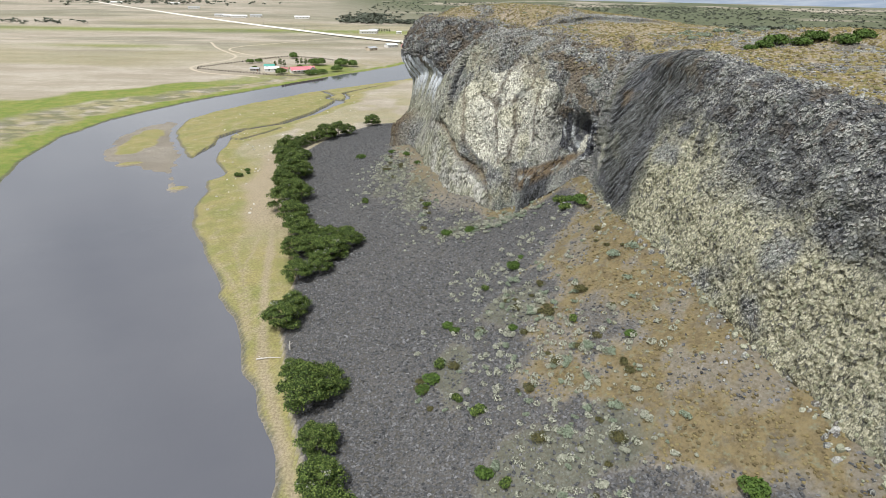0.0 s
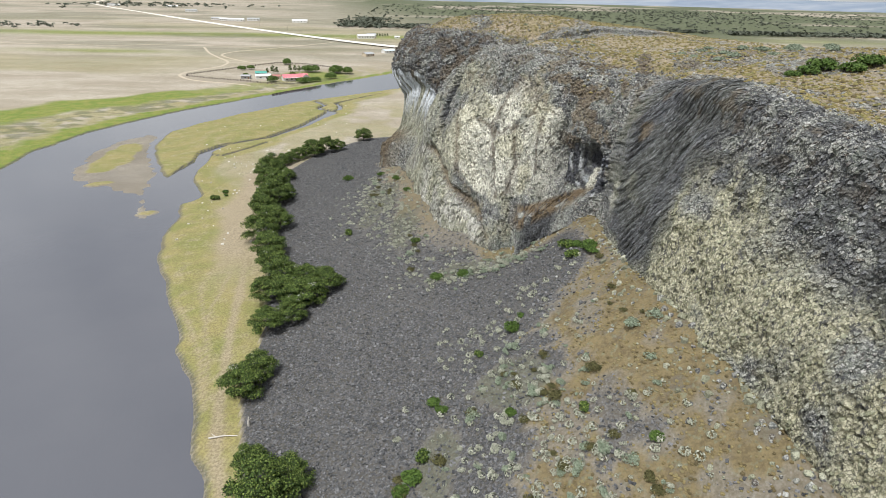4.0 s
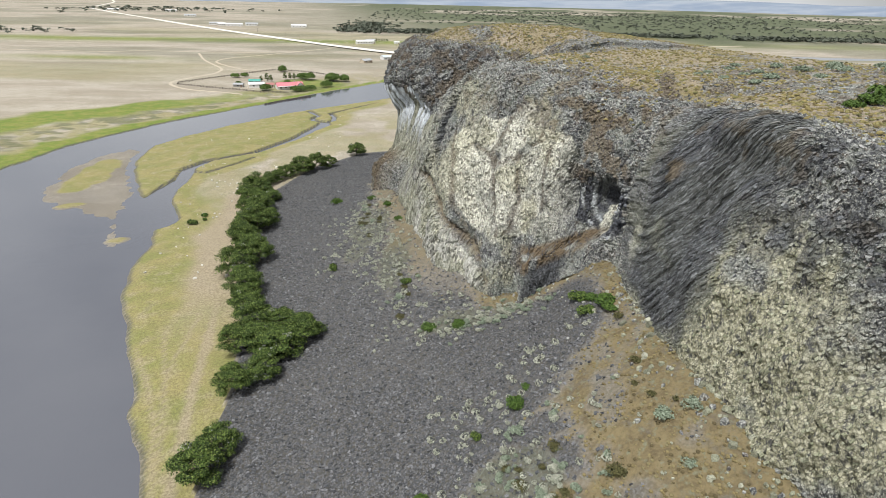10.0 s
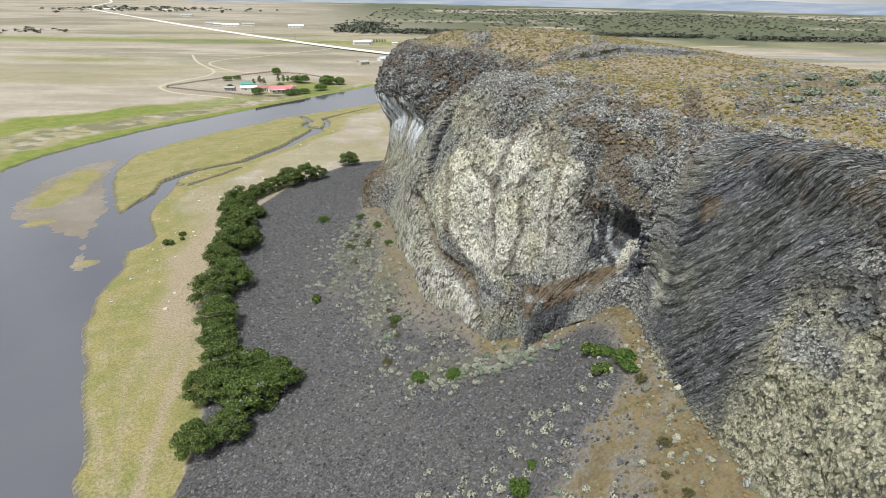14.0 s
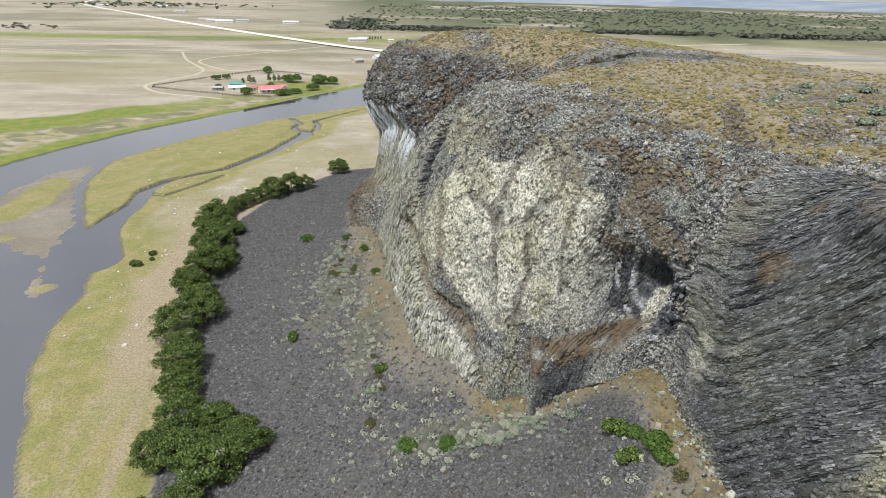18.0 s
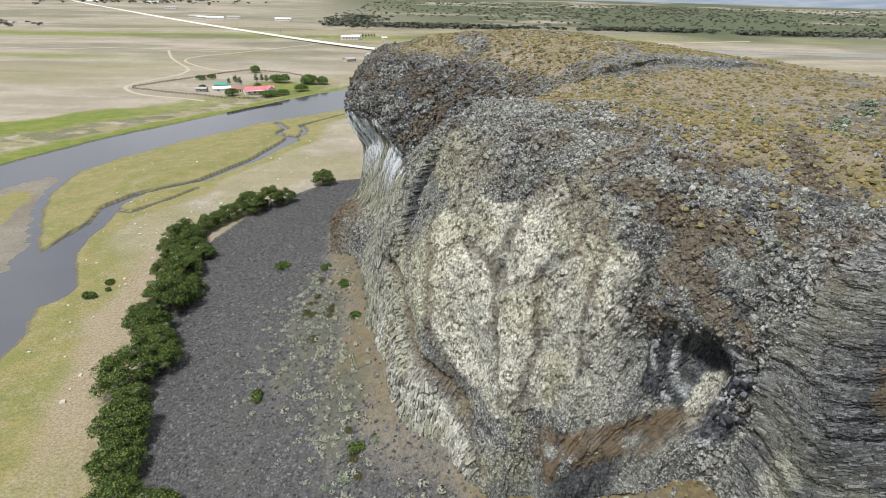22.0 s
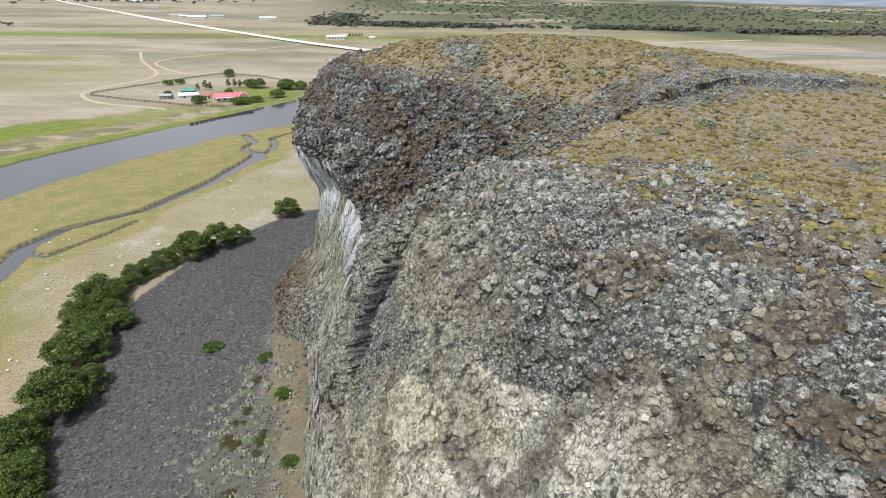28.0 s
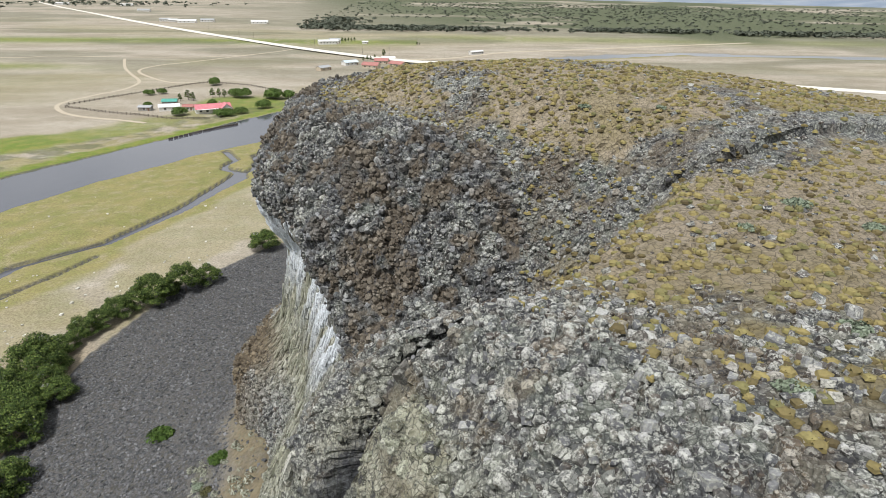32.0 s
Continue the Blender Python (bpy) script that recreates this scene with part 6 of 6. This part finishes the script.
ribbon("farm_track", [(-297, 802), (-267, 737), (-242, 694), (-218, 654), (-213, 618), (-222, 588), (-226, 553), (-200, 522), (-150, 505)], 2.6, 0.12, EARTH_ROAD, "winding earth track leading to the farm", "road", 90, 0.4)
ribbon("farm_track", [(-167, 886), (-223, 786), (-241, 761), (-248, 731), (-237, 701), (-196, 655), (-170, 652)], 2.4, 0.12, EARTH_ROAD, "earth track curving down to the farm fence", "road", 70, 0.4)
ribbon("farm_track", [(-600, 800), (-419, 797), (-375, 818), (-287, 819), (-205, 840), (-167, 886), (-150, 925)], 2.6, 0.12, EARTH_ROAD, "faint earth track across the dry plain", "road", 90, 0.4)

# bridge
bridge = thing("road_bridge", "low concrete road bridge over the river", "bridge", at=(58, 779.5, 4.2), rz=-22.5)
part("deck", box_mesh(64, 10, 0.9, 0.05), CONCRETE, bridge)
for s in (-1, 1):
    part("parapet", box_mesh(64, 0.25, 0.9, 0.03, (0, s * 4.8, 0.9)), CONCRETE, bridge)
for x in (-22, 0, 22):
    part("pier", box_mesh(1.2, 8, 6.0, 0.08, (x, 0, -6.0)), CONCRETE, bridge)


# fences: posts with two rails
def make_fence(line, label, gap=3.2, tall=1.25):
    ob = thing("wooden_fence", label, "fence")
    post_me = bpy.data.meshes.new("post")
    bm = box_mesh(0.34, 0.34, tall + 0.6, 0.03, (0, 0, -0.6))
    bm.to_mesh(post_me)
    bm.free()
    post_me.materials.append(WOOD)
    for (ax, ay), (bx, by) in zip(line, line[1:]):
        n = max(1, int(math.hypot(bx - ax, by - ay) / gap))
        for k in range(n):
            x0, y0, x1, y1 = ax + (bx - ax) * k / n, ay + (by - ay) * k / n, ax + (bx - ax) * (k + 1) / n, ay + (by - ay) * (k + 1) / n
            z0, z1 = height(x0, y0), height(x1, y1)
            new_post = new("post", post_me)
            new_post.parent = ob
            new_post.matrix_world = pose(x0, y0, z0, 0, 0, 17 * k)
            for lift in (0.55, 1.05):
                bm = bmesh.new()
                limb(bm, (x0, y0, z0 + lift), (x1, y1, z1 + lift), 0.13, 0.13, 4)
                part("rail", bm, WOOD, ob)
    return ob


random.seed(3)
make_fence([(-217, 545), (-219, 553), (-196, 598), (-175, 639), (-161, 655)], "long grey wooden post fence round the farmyard", 3.4, 1.7)
make_fence([(-217, 545), (-179, 528), (-140, 517), (-119, 522)], "grey wooden fence along the front of the farmyard", 3.0, 1.5)
make_fence([(-158, 653), (-125, 640), (-100, 617), (-92, 600)], "pale wooden fence behind the farm willows", 3.6, 1.4)
wall_ob = thing("river_wall", "dark timber retaining wall along the river bank", "wall", at=(0, 0, 0))
for k in range(16):
    t = k / 15
    x, y = -124 + 24 * t, 474 + 36 * t + 3 * math.sin(3 * t)
    part("plank", box_mesh(2.7, 0.25, 1.5, 0.03), WOOD, wall_ob).matrix_world = pose(x, y, -0.6, 4 * math.sin(k), 0, 57 + 3 * math.cos(2 * k))

# poles
pole = thing("utility_pole", "tall thin wooden utility pole", "pole", "poles beside the highway", (-29, 867, height(-29, 867)))
bm = bmesh.new()
limb(bm, (0, 0, -0.5), (0, 0, 9.5), 0.16, 0.10, 8)
part("post", bm, WOOD, pole)
part("crossbar", box_mesh(1.8, 0.12, 0.12, 0.02, (0, 0, 8.9)), WOOD, pole)
for x, y in ((34, 855), (0, 1088), (-128, 953), (-230, 1050), (-330, 1165), (-60, 872), (-260, 1085)):
    copy_thing(pole, pose(x, y, height(x, y), 0, 0, 20))

# farm and village planting
W = "bright green willow bush beside the farmhouse"
willows = [make_shrub(5.4, 5.0, 500 + k, WILLOW_LEAF, "willow_bush", W, "willows round the farm", 0.8, 300) for k in range(2)]
for k, (x, y, s) in enumerate(((-137, 527, 0.95), (-116, 530, 0.8), (-110, 534, 0.85), (-105, 539, 0.75), (-97, 559, 1.0), (-94, 590, 1.3), (-87, 590, 1.1), (-118, 590, 1.2), (-124, 594, 0.9), (-100, 592, 1.0), (-152, 643, 1.1), (-185, 593, 0.7), (-178, 600, 0.7), (-168, 552, 0.5), (-131, 560, 0.7))):
    m = pose(x, y, height(x, y), 0, 0, 40 * k)
    ob = willows[k] if k < 2 else copy_thing(willows[k % 2], m)
    ob.matrix_world = m
    ob.scale = (1.15 * s, 1.15 * s, 1.1 * s)
pine = make_tree(8.0, 2.2, 140, LEAF, "dark green windbreak tree beside the houses", name="windbreak_tree", twigs=False, group="windbreak trees", per=120)
first = True
for k, (x, y, s) in enumerate(((-151, 576, 0.95), (-147, 574, 0.8), (-155, 572, 0.7), (-138, 587, 0.9), (-134, 589, 0.85), (-130, 588, 0.8), (-109, 1034, 0.8), (-104, 1036, 0.8), (-100, 1038, 0.75), (-96, 1042, 0.75), (-92, 1044, 0.7), (-88, 1046, 0.7), (-54, 816, 0.6), (-50, 822, 0.7), (-47, 826, 0.6), (-43, 832, 0.7), (-35, 860, 1.1), (1, 1000, 0.6), (4, 1003, 0.5))):
    m = pose(x, y, height(x, y) - 0.1, 0, 0, 31 * k)
    ob = pine if first else copy_thing(pine, m)
    ob.matrix_world = m
    ob.scale = (s, s, s)
    first = False


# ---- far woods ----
# greens paled towards grey: distance haze put into the leaf colour
HAZED_LEAF = leaf_material("hazed_leaves", (0.075, 0.088, 0.068), (0.105, 0.118, 0.090), (0.145, 0.155, 0.120))


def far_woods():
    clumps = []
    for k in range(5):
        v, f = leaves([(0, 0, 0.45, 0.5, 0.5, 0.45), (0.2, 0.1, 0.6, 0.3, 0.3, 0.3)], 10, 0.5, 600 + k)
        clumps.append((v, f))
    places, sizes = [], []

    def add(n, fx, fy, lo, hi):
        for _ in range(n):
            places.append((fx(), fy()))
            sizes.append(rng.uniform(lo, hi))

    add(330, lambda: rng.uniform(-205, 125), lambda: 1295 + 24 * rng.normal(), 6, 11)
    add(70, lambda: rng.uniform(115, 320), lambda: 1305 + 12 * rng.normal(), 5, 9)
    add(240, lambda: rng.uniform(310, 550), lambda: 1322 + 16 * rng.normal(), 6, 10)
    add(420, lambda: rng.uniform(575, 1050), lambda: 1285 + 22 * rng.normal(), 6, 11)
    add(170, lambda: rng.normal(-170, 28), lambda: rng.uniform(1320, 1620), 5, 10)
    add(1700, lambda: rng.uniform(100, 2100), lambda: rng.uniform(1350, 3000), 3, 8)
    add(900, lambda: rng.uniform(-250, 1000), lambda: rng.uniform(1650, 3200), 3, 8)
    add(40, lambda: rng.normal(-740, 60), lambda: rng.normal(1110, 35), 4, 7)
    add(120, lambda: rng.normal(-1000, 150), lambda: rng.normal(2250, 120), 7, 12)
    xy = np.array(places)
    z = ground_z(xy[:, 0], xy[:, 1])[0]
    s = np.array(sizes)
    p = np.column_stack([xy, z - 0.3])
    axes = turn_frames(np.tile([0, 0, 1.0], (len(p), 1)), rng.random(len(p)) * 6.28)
    ob = scatter("far_woods", clumps, p, axes, np.stack([s * 1.3, s * 1.3, s * 0.8], 1), HAZED_LEAF)
    tagged(ob, "belts of low woodland far across the plain, paled by painted haze", "woodland", kind="stuff")


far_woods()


def far_hills():
    """A low ridge that closes the plain; its blue-grey is distance haze put into the colour."""
    n = Nodes("hazed_hill_cover", 0.95)
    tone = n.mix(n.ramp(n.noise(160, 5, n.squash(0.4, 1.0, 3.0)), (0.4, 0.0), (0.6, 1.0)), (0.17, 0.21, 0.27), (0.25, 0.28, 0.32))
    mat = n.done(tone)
    a = np.linspace(radians(20), radians(160), 260)
    rows = []
    for rad, part_up in ((4300, 0.0), (4480, 0.75), (4600, 1.0), (4850, 0.0)):
        q = np.stack([30 * a, 0 * a + rad * 1e-3, 0 * a], 1)
        tall = 46 + 34 * fbm(q, 5, 4, 91)
        rows.append(np.stack([rad * np.cos(a), rad * np.sin(a), 2.0 + tall * part_up], 1))
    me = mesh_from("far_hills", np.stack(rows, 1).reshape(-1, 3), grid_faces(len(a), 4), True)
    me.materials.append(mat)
    tagged(new("far_hills", me), "low hills along the horizon, blue haze painted in their colour", "hills", kind="structure")


far_hills()
